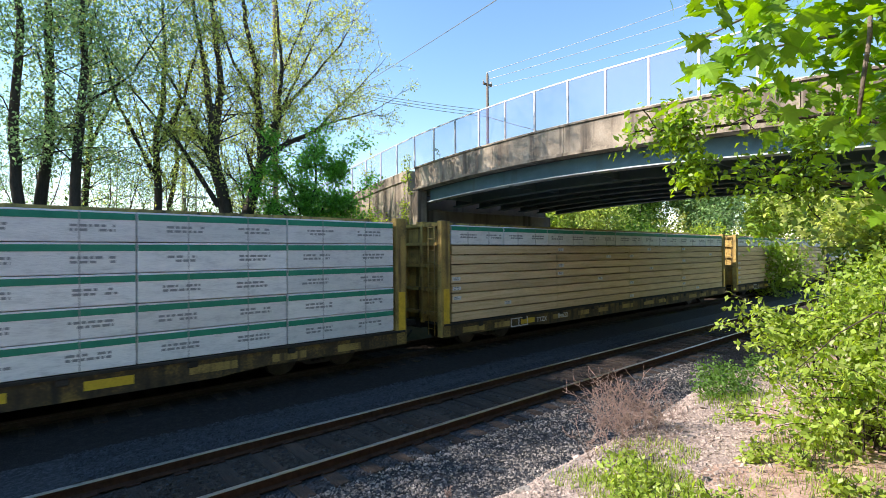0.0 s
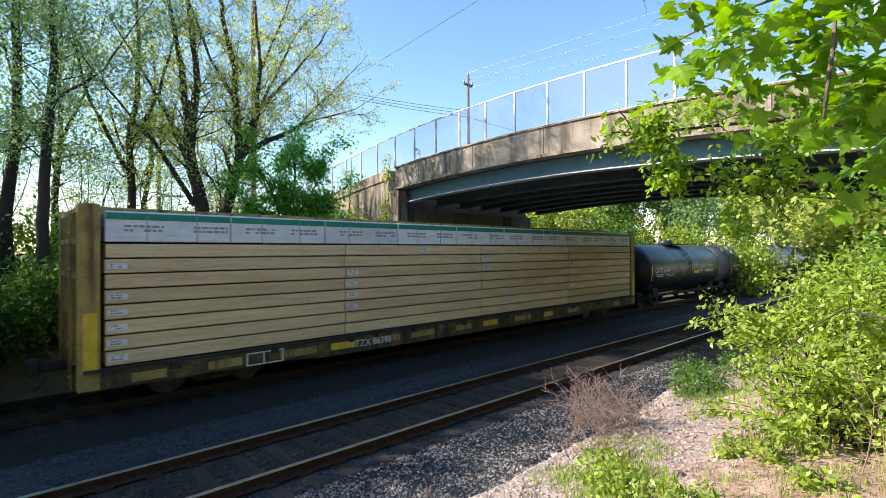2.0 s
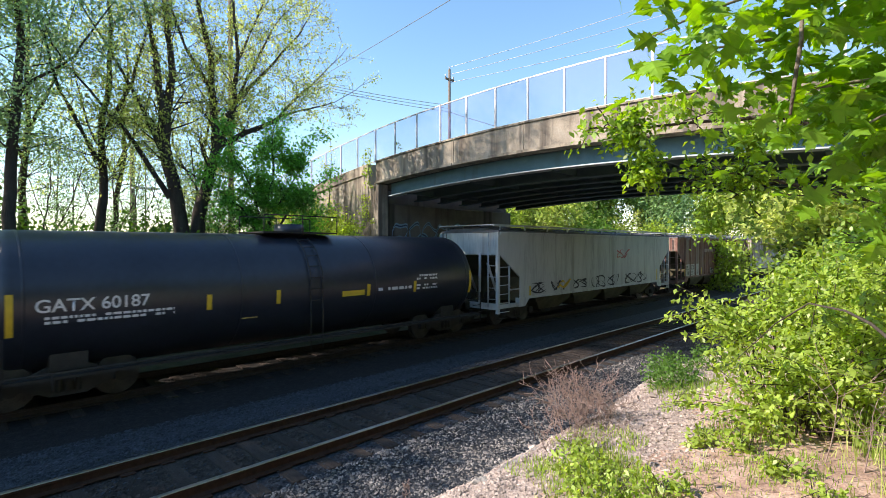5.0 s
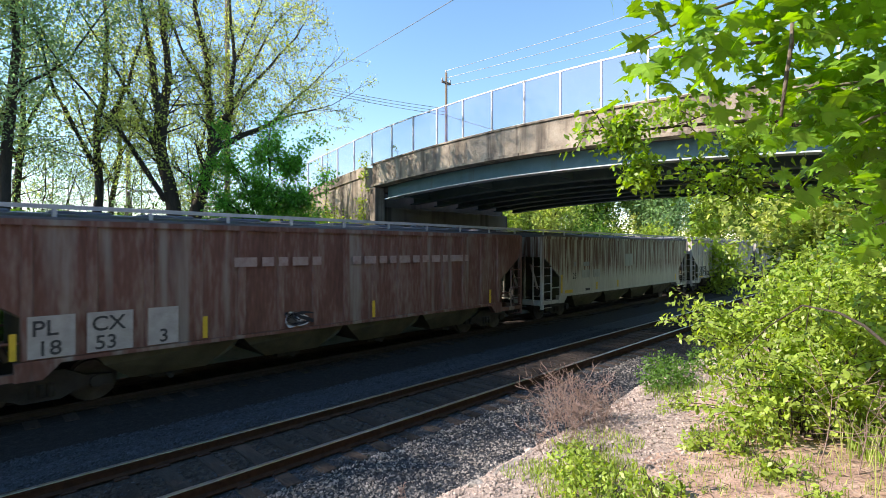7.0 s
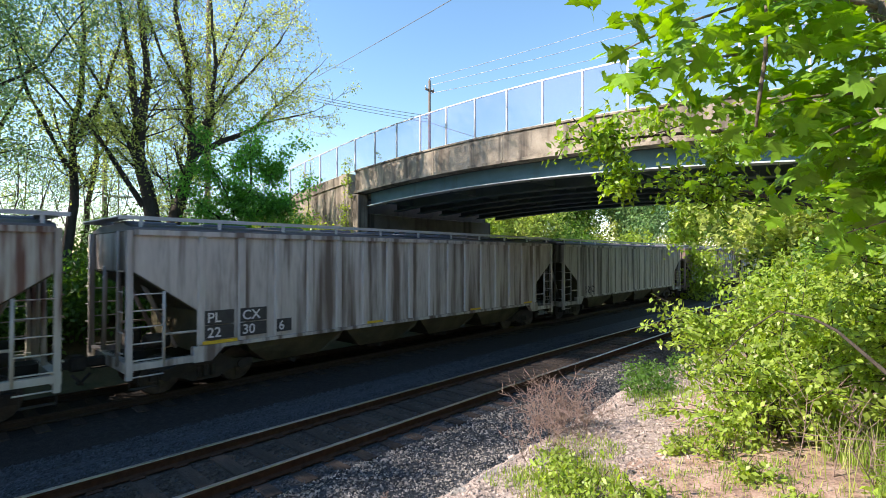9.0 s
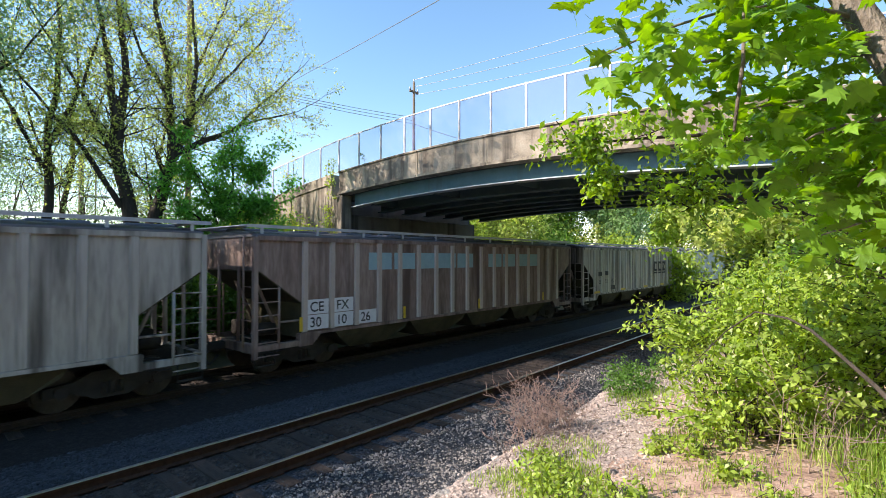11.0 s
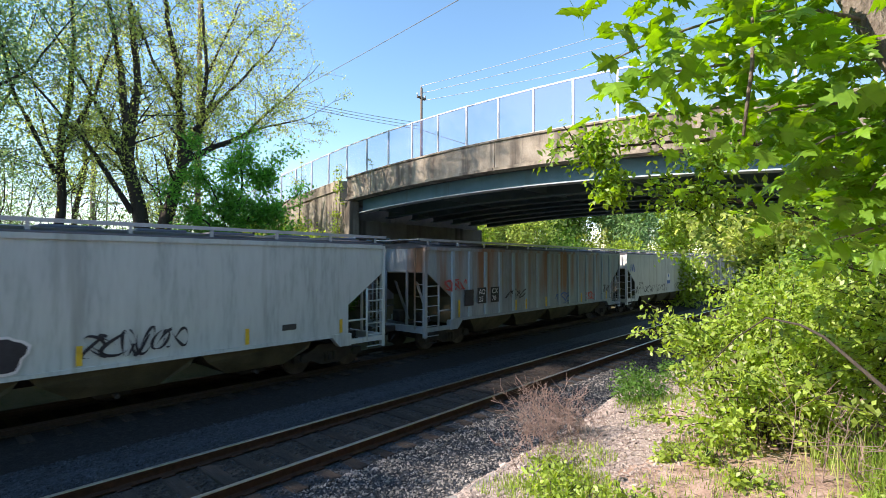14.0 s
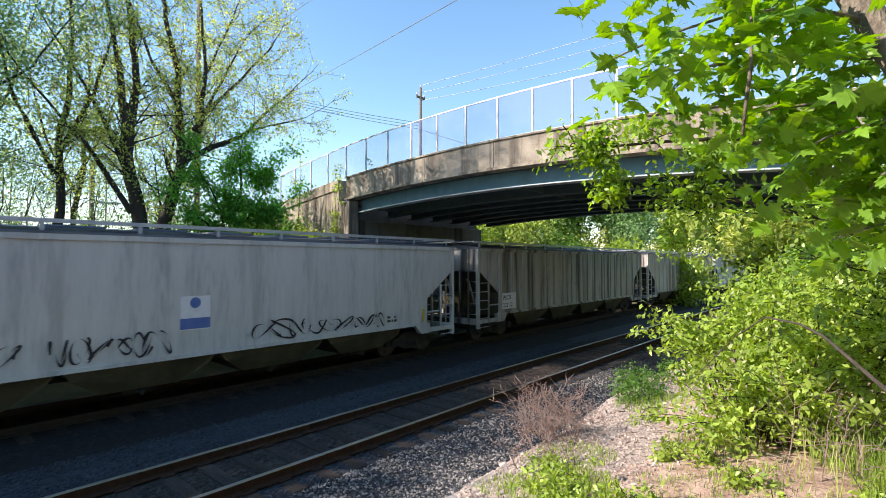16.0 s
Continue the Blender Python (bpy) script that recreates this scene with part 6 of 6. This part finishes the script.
    for i, (x, y, r, n, m) in enumerate(weeds):
        h = r * (0.55 if i not in (4, 5, 9, 12) else 1.0)
        shrub("weed_clump", "low dark leafy weeds beside the ballast" if m == "leaf_green" else "low leafy weeds growing on the bank", (x, y, ground_z(x, y)), [((0, 0, h * 0.4), (r, r, h * 0.6))], n, 0.045, M[m], 300 + i, 0.05, 8,
              "weeds on the bank", "weed", stem=0.004, sunward=0.8)
    # litter of dry stalks on the soil
    bm = bmesh.new()
    for k in range(700):
        x, y = rng.uniform(-2.6, -0.2), rng.uniform(3.4, 7.2)
        a, l = rng.uniform(0, 6.28), rng.uniform(0.03, 0.15)
        z = ground_z(x, y) + 0.012
        x2, y2 = x + math.cos(a) * l, y + math.sin(a) * l
        tube(bm, [(x, y, z), (x2, y2, ground_z(x2, y2) + 0.015)], 0.003, 3, caps=False)
    ob = part("dry_litter", bm, M["dry_twig"], fix=False)
    tagged(ob, "dry stalks and twigs lying on the soil", "litter", kind="stuff")
    # the leafy bush
    b = (-1.12, 6.95, 1.0)
    balls = [((-0.2, 0.1, 0.75), (0.7, 0.8, 0.72)), ((-0.75, 0.5, 1.05), (0.4, 0.55, 0.3)), ((0.6, 0.0, 0.9), (0.8, 0.8, 0.9)), ((-0.2, -0.6, 0.25), (0.5, 0.5, 0.35)), ((0.3, 0.6, 1.55), (0.9, 0.8, 0.5)), ((1.5, 0.2, 1.3), (0.7, 0.7, 0.7)),
             ((0.35, -0.55, 0.6), (0.4, 0.35, 0.4))]
    shrub("leafy_bush", "sunlit yellow green bush on the railway bank", b, balls, 12000, 0.052, M["leaf_bush"], 400, 0.075, 60, stem=0.011, sunward=1.2)
    bush = bpy.data.objects["leafy_bush"]
    r = random.Random(44)
    bm, tips = bmesh.new(), []
    for k in range(110):
        c, q = balls[k % len(balls)]
        p = Vector(c)
        a = r.uniform(0, 6.28)
        d = Vector((math.cos(a), math.sin(a), r.uniform(0.1, 1.1))).normalized()
        p += Vector((d.x * q[0], d.y * q[1], d.z * q[2])) * 0.7
        pts = [p]
        for i in range(5):
            d = (d + Vector((r.gauss(0, 0.12), r.gauss(0, 0.12), -0.10))).normalized()
            p = p + d * r.uniform(0.08, 0.17)
            pts.append(p)
            for u in range(8):
                tips.append(tuple(pts[-2].lerp(p, u / 8) + Vector((r.gauss(0, 0.03), r.gauss(0, 0.03), r.gauss(0, 0.03)))))
        tube(bm, pts, [0.006, 0.005, 0.005, 0.004, 0.003, 0.002], 4, caps=False)
    tagged(part("shoot", bm, M["bark"], bush, fix=False), kind="stuff")
    cloud("shoot_foliage", tips, 0.058, M["leaf_bush"], bush, 45, kind="stuff", sunward=1.2)
    shrub("leafy_bush", "sunlit bush further along the bank", (-1.2, 10.6, 1.0), [((0, 0, 0.8), (1.0, 1.4, 1.0)), ((0.9, 0.8, 1.6), (1.2, 1.2, 1.2))], 9000, 0.065, M["leaf_hedge"], 401, 0.12, 30)
    # this bush's shade is put into its colour: darker leaves than the sunlit bushes
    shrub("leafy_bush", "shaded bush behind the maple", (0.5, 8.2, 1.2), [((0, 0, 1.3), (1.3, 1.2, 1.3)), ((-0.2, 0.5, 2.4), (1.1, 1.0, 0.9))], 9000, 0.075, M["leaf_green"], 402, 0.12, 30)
    for i, (x, y, h) in enumerate(((-1.9, 14.3, 2.4), (-0.6, 13.2, 2.8), (-2.6, 18.5, 2.6))):
        shrub("bank_bush", "green bush on the bank before the bridge", (x, y, ground_z(x, y)), [((0, 0, h * 0.45), (1.1, 1.2, h * 0.5)), ((0.5, 0.6, h * 0.6), (0.9, 0.9, h * 0.4))], 5000, 0.09, M["leaf_hedge"] if i == 0 else M["leaf_green"], 410 + i, 0.13, 24, "bushes on the near bank", sunward=0.5)
    # the hedgerow tree whose boughs hang before the bridge
    bt = (0.75, 5.6, 1.6)
    limbs = [([(0, 0, 0), (-0.05, 0.05, 1.2), (-0.25, 0.0, 2.0), (-0.3, -0.1, 3.2)], 0.09, 0.03),
             ([(-0.2, 0, 1.7), (-0.9, -0.3, 2.3), (-1.7, -0.7, 2.6), (-2.55, -1.25, 2.55)], 0.04, 0.010),
             ([(-0.2, 0, 1.4), (-1.0, 0.1, 1.8), (-1.6, -0.25, 2.05), (-2.0, -0.6, 2.15)], 0.035, 0.010),
             ([(-0.1, 0, 1.0), (-0.5, 0.2, 1.3), (-0.9, 0.4, 1.5)], 0.03, 0.010)]
    t = tree("hedgerow_tree", "leafy hedgerow tree with boughs hanging before the bridge", bt, limbs, M["leaf_hedge"], 3300, 0.05, 500, bark=M["bark"], depth=2, kids=6, spray=0.07, twig=0.42, lift=-0.04, sunward=0.8)
    cloud("crown", in_balls([((-0.2, 0.1, 2.2), (0.8, 0.7, 0.9)), ((-1.54, -0.3, 2.53), (0.38, 0.35, 0.25)), ((0.3, 0, 1.4), (0.8, 0.8, 0.7)), ((-0.6, 0.3, 1.8), (0.45, 0.45, 0.4))], 3200, 12, 0.2, 0.065), 0.052, M["leaf_hedge"], t, 12, sunward=0.8)
    cloud("crown", in_balls([((-2.63, -1.40, 2.52), (0.2, 0.2, 0.24)), ((-2.54, -1.30, 2.16), (0.22, 0.22, 0.14)), ((-2.38, -1.08, 2.70), (0.26, 0.25, 0.12)), ((-1.91, -0.66, 2.44), (0.26, 0.25, 0.18)), ((-1.95, -0.57, 2.11), (0.22, 0.22, 0.12)),
                             ((-2.22, -0.56, 1.71), (0.12, 0.12, 0.12))], 2500, 13, 0.1, 0.055), 0.046, M["leaf_hedge"], t, 13, sunward=0.8)
    # a bare bough arching over the bush
    bm = bmesh.new()
    tube(bm, [(-1.3, 5.2, 2.05), (-0.95, 4.95, 2.45), (-0.69, 4.72, 2.66), (-0.45, 4.55, 2.64), (-0.3, 4.4, 2.58), (-0.1, 4.2, 2.42), (0.04, 4.04, 2.31), (0.35, 3.7, 2.0), (0.5, 3.5, 1.2)],
         [0.003, 0.005, 0.007, 0.009, 0.011, 0.013, 0.015, 0.02, 0.025], 7)
    ob = part("bare_bough", bm, M["bark"])
    tagged(ob, "arched leafless bough over the bush", "branch")


build_bank()


# ---- the near maple ----
def maple_leaf_mesh(seed, bend):
    """A five-lobed leaf about 1 long, its stalk at the origin, tip along +y, slightly folded and drooping."""
    half = [(0.0, 0.02), (0.10, -0.03), (0.24, -0.08), (0.22, 0.04), (0.42, 0.08), (0.36, 0.17), (0.52, 0.34), (0.38, 0.36), (0.42, 0.50), (0.24, 0.42), (0.17, 0.52), (0.22, 0.70), (0.12, 0.72), (0.0, 1.0)]
    r = random.Random(seed)
    out = [(x * r.uniform(0.92, 1.08), y + r.uniform(-0.02, 0.02)) for x, y in half]
    pts = out + [(-x * r.uniform(0.92, 1.08), y) for x, y in half[-2:0:-1]]
    bm = bmesh.new()
    def put(x, y):
        return bm.verts.new((x, y, -bend * (y - 0.3) ** 2 - 0.35 * bend * abs(x) + 0.05 * math.sin(6 * x + seed)))
    c = [put(0, 0.12), put(0, 0.4), put(0, 0.7)]
    vs = [put(x, y) for x, y in pts]
    n = len(vs)
    def near(y):
        return c[0] if y < 0.25 else (c[1] if y < 0.58 else c[2])
    for i in range(n):
        a, b = vs[i], vs[(i + 1) % n]
        ca, cb = near(pts[i][1]), near(pts[(i + 1) % n][1])
        bm.faces.new((a, b, ca))
        if ca is not cb:
            bm.faces.new((b, cb, ca))
    tube(bm, [(0, 0.03, 0), (0, -0.25, 0.05), (0, -0.5, 0.14)], [0.008, 0.007, 0.006], 3, caps=False)
    return mesh_of(bm, "leaf", M["leaf_maple"], fix=False)


M["leaf_maple_inner"] = mat("maple_leaf_mass", [(0.09, 0.21, 0.016), (0.17, 0.32, 0.034)], 3, 0.42, bump=0.15, grain=40, leaf=0.44, island=0.3)


def build_maple():
    t = thing("maple_tree", "near maple with broad bright green leaves and leaning trunk", "tree", at=(0.85, 2.35, 1.5))
    o = Vector((0.85, 2.35, 1.5))
    rng = random.Random(77)
    bm = bmesh.new()
    tube(bm, [Vector(p) - o for p in ((0.85, 2.35, 1.4), (0.55, 2.5, 2.5), (0.15, 2.6, 3.72), (-0.05, 2.68, 4.2), (-0.33, 2.8, 4.9), (-0.5, 2.9, 5.8))], [0.12, 0.09, 0.062, 0.058, 0.05, 0.03], 12)
    part("trunk", bm, M["bark_mid"], t)
    bm = bmesh.new()
    tube(bm, [Vector(p) - o for p in ((0.50, 2.52, 2.6), (0.25, 2.78, 3.6), (0.15, 2.86, 4.2), (0.2, 2.9, 5.2))], [0.06, 0.045, 0.04, 0.03], 10)
    part("trunk", bm, M["bark_mid"], t)
    # boughs: from, to, leaves
    boughs = [((-0.1, 2.78, 4.3), (-0.55, 2.2, 4.12), (-0.86, 2.02, 3.95), 30), ((0.0, 2.7, 3.95), (-0.45, 2.3, 3.95), (-0.72, 2.05, 3.86), 28), ((0.1, 2.66, 3.75), (-0.3, 2.3, 3.72), (-0.38, 2.25, 3.68), 30),
              ((-0.2, 2.85, 4.5), (-0.4, 2.2, 4.25), (-0.6, 1.7, 4.0), 18), ((0.15, 2.64, 3.65), (-0.1, 2.3, 3.6), (-0.17, 2.2, 3.52), 30), ((0.2, 2.62, 3.5), (0.0, 2.4, 3.45), (-0.02, 2.35, 3.36), 26),
              ((0.0, 2.72, 4.1), (-0.2, 2.3, 4.1), (-0.3, 1.95, 3.95), 30), ((-0.1, 2.8, 4.4), (-0.1, 2.4, 4.3), (0.0, 1.9, 4.1), 22), ((0.3, 2.6, 3.3), (0.1, 2.7, 3.3), (-0.15, 2.75, 3.2), 16), ((0.15, 2.8, 4.0), (-0.2, 3.1, 3.95), (-0.6, 3.2, 3.8), 26),
              ((0.1, 2.85, 3.8), (-0.1, 3.2, 3.6), (-0.35, 3.3, 3.45), 24), ((-0.2, 2.4, 4.3), (-0.42, 1.8, 4.22), (-0.6, 1.5, 4.06), 6)]
    leaves = [maple_leaf_mesh(k, b) for k, b in ((1, 0.25), (2, 0.45), (3, 0.1), (4, 0.6))]
    bm = bmesh.new()
    spots = []
    for a, b, c, n in boughs:
        a, b, c = (Vector(q) - o for q in (a, b, c))
        curve = [a.lerp(b, u).lerp(b.lerp(c, u), u) for u in (0, 0.2, 0.4, 0.6, 0.8, 1.0)]
        tube(bm, curve, [0.011, 0.009, 0.007, 0.006, 0.005, 0.003], 5)
        for k in range(n):
            u = 0.15 + 0.9 * (k + rng.random()) / n
            u = min(u, 1.0)
            p = a.lerp(b, u).lerp(b.lerp(c, u), u)
            q = p + Vector((rng.gauss(0, 0.10), rng.gauss(0, 0.10), rng.gauss(-0.03, 0.07)))
            spots.append((p, q))
    part("bough", bm, M["bark_pale"], t, fix=False)
    def on_trunk(q):
        """Whether a leaf would lie against the near side of the leaning trunk."""
        w = q + o
        rise = (w.z - 3.1) / w.y
        return w.y < 2.66 and abs(w.x / w.y - 0.06 + (rise - 0.24) * 0.45) < 0.036 and rise > 0.2
    for k, (p, q) in enumerate(spots):
        if on_trunk(q):
            continue
        a = rng.uniform(0, 6.28)
        s = rng.uniform(0.07, 0.125)
        share("leaf", leaves[k % 4], t, q, (rng.gauss(-0.45, 0.4), rng.gauss(0, 0.45), a), (s, s, s))
    # the many smaller leaves further in
    vs, fs = [], []
    rs = np.random.RandomState(3)
    src = [np.array([tuple(v.co) for v in me.vertices]) for me in leaves]
    pol = [[tuple(p.vertices) for p in me.polygons] for me in leaves]
    for k in range(1000):
        p, q = spots[rs.randint(len(spots))]
        c = q + Vector(rs.normal(size=3) * (0.16, 0.20, 0.13)) + Vector((0.12, 0.1, -0.03))
        s = rs.uniform(0.06, 0.115)
        if on_trunk(c):
            continue
        m = Matrix.LocRotScale(c, Euler((rs.normal(-0.45, 0.45), rs.normal(0, 0.45), rs.uniform(0, 6.28))), (s, s, s))
        base = len(vs)
        w = src[k % 4]
        vs.extend(tuple(m @ Vector(v)) for v in w)
        fs.extend(tuple(base + i for i in f) for f in pol[k % 4])
    tagged(quads("inner_leaves", vs, fs, M["leaf_maple_inner"], t), kind="stuff")
    # a dead twig hanging from the bough
    bm = bmesh.new()
    tube(bm, [Vector(p) - o for p in ((-0.30, 2.12, 4.25), (-0.33, 2.08, 4.04), (-0.325, 2.02, 3.8), (-0.335, 1.99, 3.68), (-0.345, 1.96, 3.54))], [0.005, 0.006, 0.007, 0.007, 0.005], 7)
    part("dead_twig", bm, M["bark_mid"], t)


build_maple()


# ---- utility poles and wires ----
def pole(x, y, z0, z1, label, arm=True, r=0.14):
    t = thing("utility_pole", label, "utility pole", "utility poles", (x, y, z0))
    bm = bmesh.new()
    tube(bm, [(0, 0, -0.2), (0, 0, z1 - z0)], [r * 1.2, r * 0.8], 10)
    part("shaft", bm, M["wood_pole"], t)
    if arm:
        bm = bmesh.new()
        box(bm, -0.05, 0.05, -0.42, 0.42, z1 - z0 - 0.75, z1 - z0 - 0.62)
        part("crossarm", bm, M["wood_pole"], t)
        for yy in (-0.38, 0.0, 0.38):
            bm = bmesh.new()
            tube(bm, [(0, yy, z1 - z0 - (0.61 if yy else 0.0)), (0, yy, z1 - z0 - (0.42 if yy else -0.18))], 0.05, 8)
            part("insulator", bm, M["grey_rail"], t)
    return t


def wire(a, b, sag, r, m, label="overhead wire strung between poles"):
    pts = []
    for i in range(17):
        u = i / 16
        p = Vector(a).lerp(Vector(b), u)
        p.z -= sag * 4 * u * (1 - u)
        pts.append(p)
    bm = bmesh.new()
    tube(bm, pts, r, 4)
    ob = part("overhead_wire", bm, M[m])
    tagged(ob, label, "wire", "overhead wires")


pole(-23.6, 24.5, 1.5, 15.2, "weathered wooden utility pole behind the bridge", True, 0.105)
pole(-47.6, 11.2, 1.5, 11.4, "wooden utility pole far behind the trees", False, 0.2)
pole(-30.7, 12.5, 1.5, 19.2, "tall wooden utility pole behind the maple", False, 0.16)
for z, far_end in ((15.35, (-8.84, 33.71, 19.40)), (14.85, (-8.84, 33.70, 18.40)), (14.3, (-8.84, 33.70, 17.07))):
    wire((-23.6, 24.5, z), far_end, 0.15, 0.017, "wire_bright", "pale bare wire over the bridge")
for k in range(3):
    wire((-23.6, 24.5, 12.75 - 0.22 * k), (-28.6, 10.8, 13.6 - 0.12 * k), 0.25, 0.016, "wire", "dark cable beyond the bridge")
wire((-23.6, 24.5, 12.3), (-15.5, 28.5, 9.4), 0.2, 0.016, "wire", "dark cable beyond the bridge")
wire((-44.6, 25.0, 18.7), (-5.2, 13.0, 12.7), 0.1, 0.02, "wire")
wire((-44.0, 22.5, 23.9), (-16.0, 12.3, 14.8), 0.1, 0.018, "wire")
# panel lamp on a short mast
mast = thing("lamp_mast", "thin mast with a flat panel far behind the trees", "lamp mast", at=(-46.5, 11.9, 1.5))
bm = bmesh.new()
tube(bm, [(0, 0, 0), (0, 0, 8.6)], 0.06, 8)
part("shaft", bm, M["wood_pole"], mast)
bm = bmesh.new()
box(bm, -0.6, 0.6, -0.9, 0.9, 6.35, 6.45)
part("panel", bm, M["grey_rail"], mast)


# ---- what moves ----
def motions():
    for c, u0 in CARS:
        walk(c, [(t, pose(FAR_TRACK, u0 - SPEED * t, 0)) for t in (0, 4, 8, 12, 16)])
    for w, y in WHEELS:
        walk(w, [(k / 30, pose(0, y, 0.42, (math.degrees(SPEED / 0.42) * k / 30) % 360)) for k in range(481)])


motions()
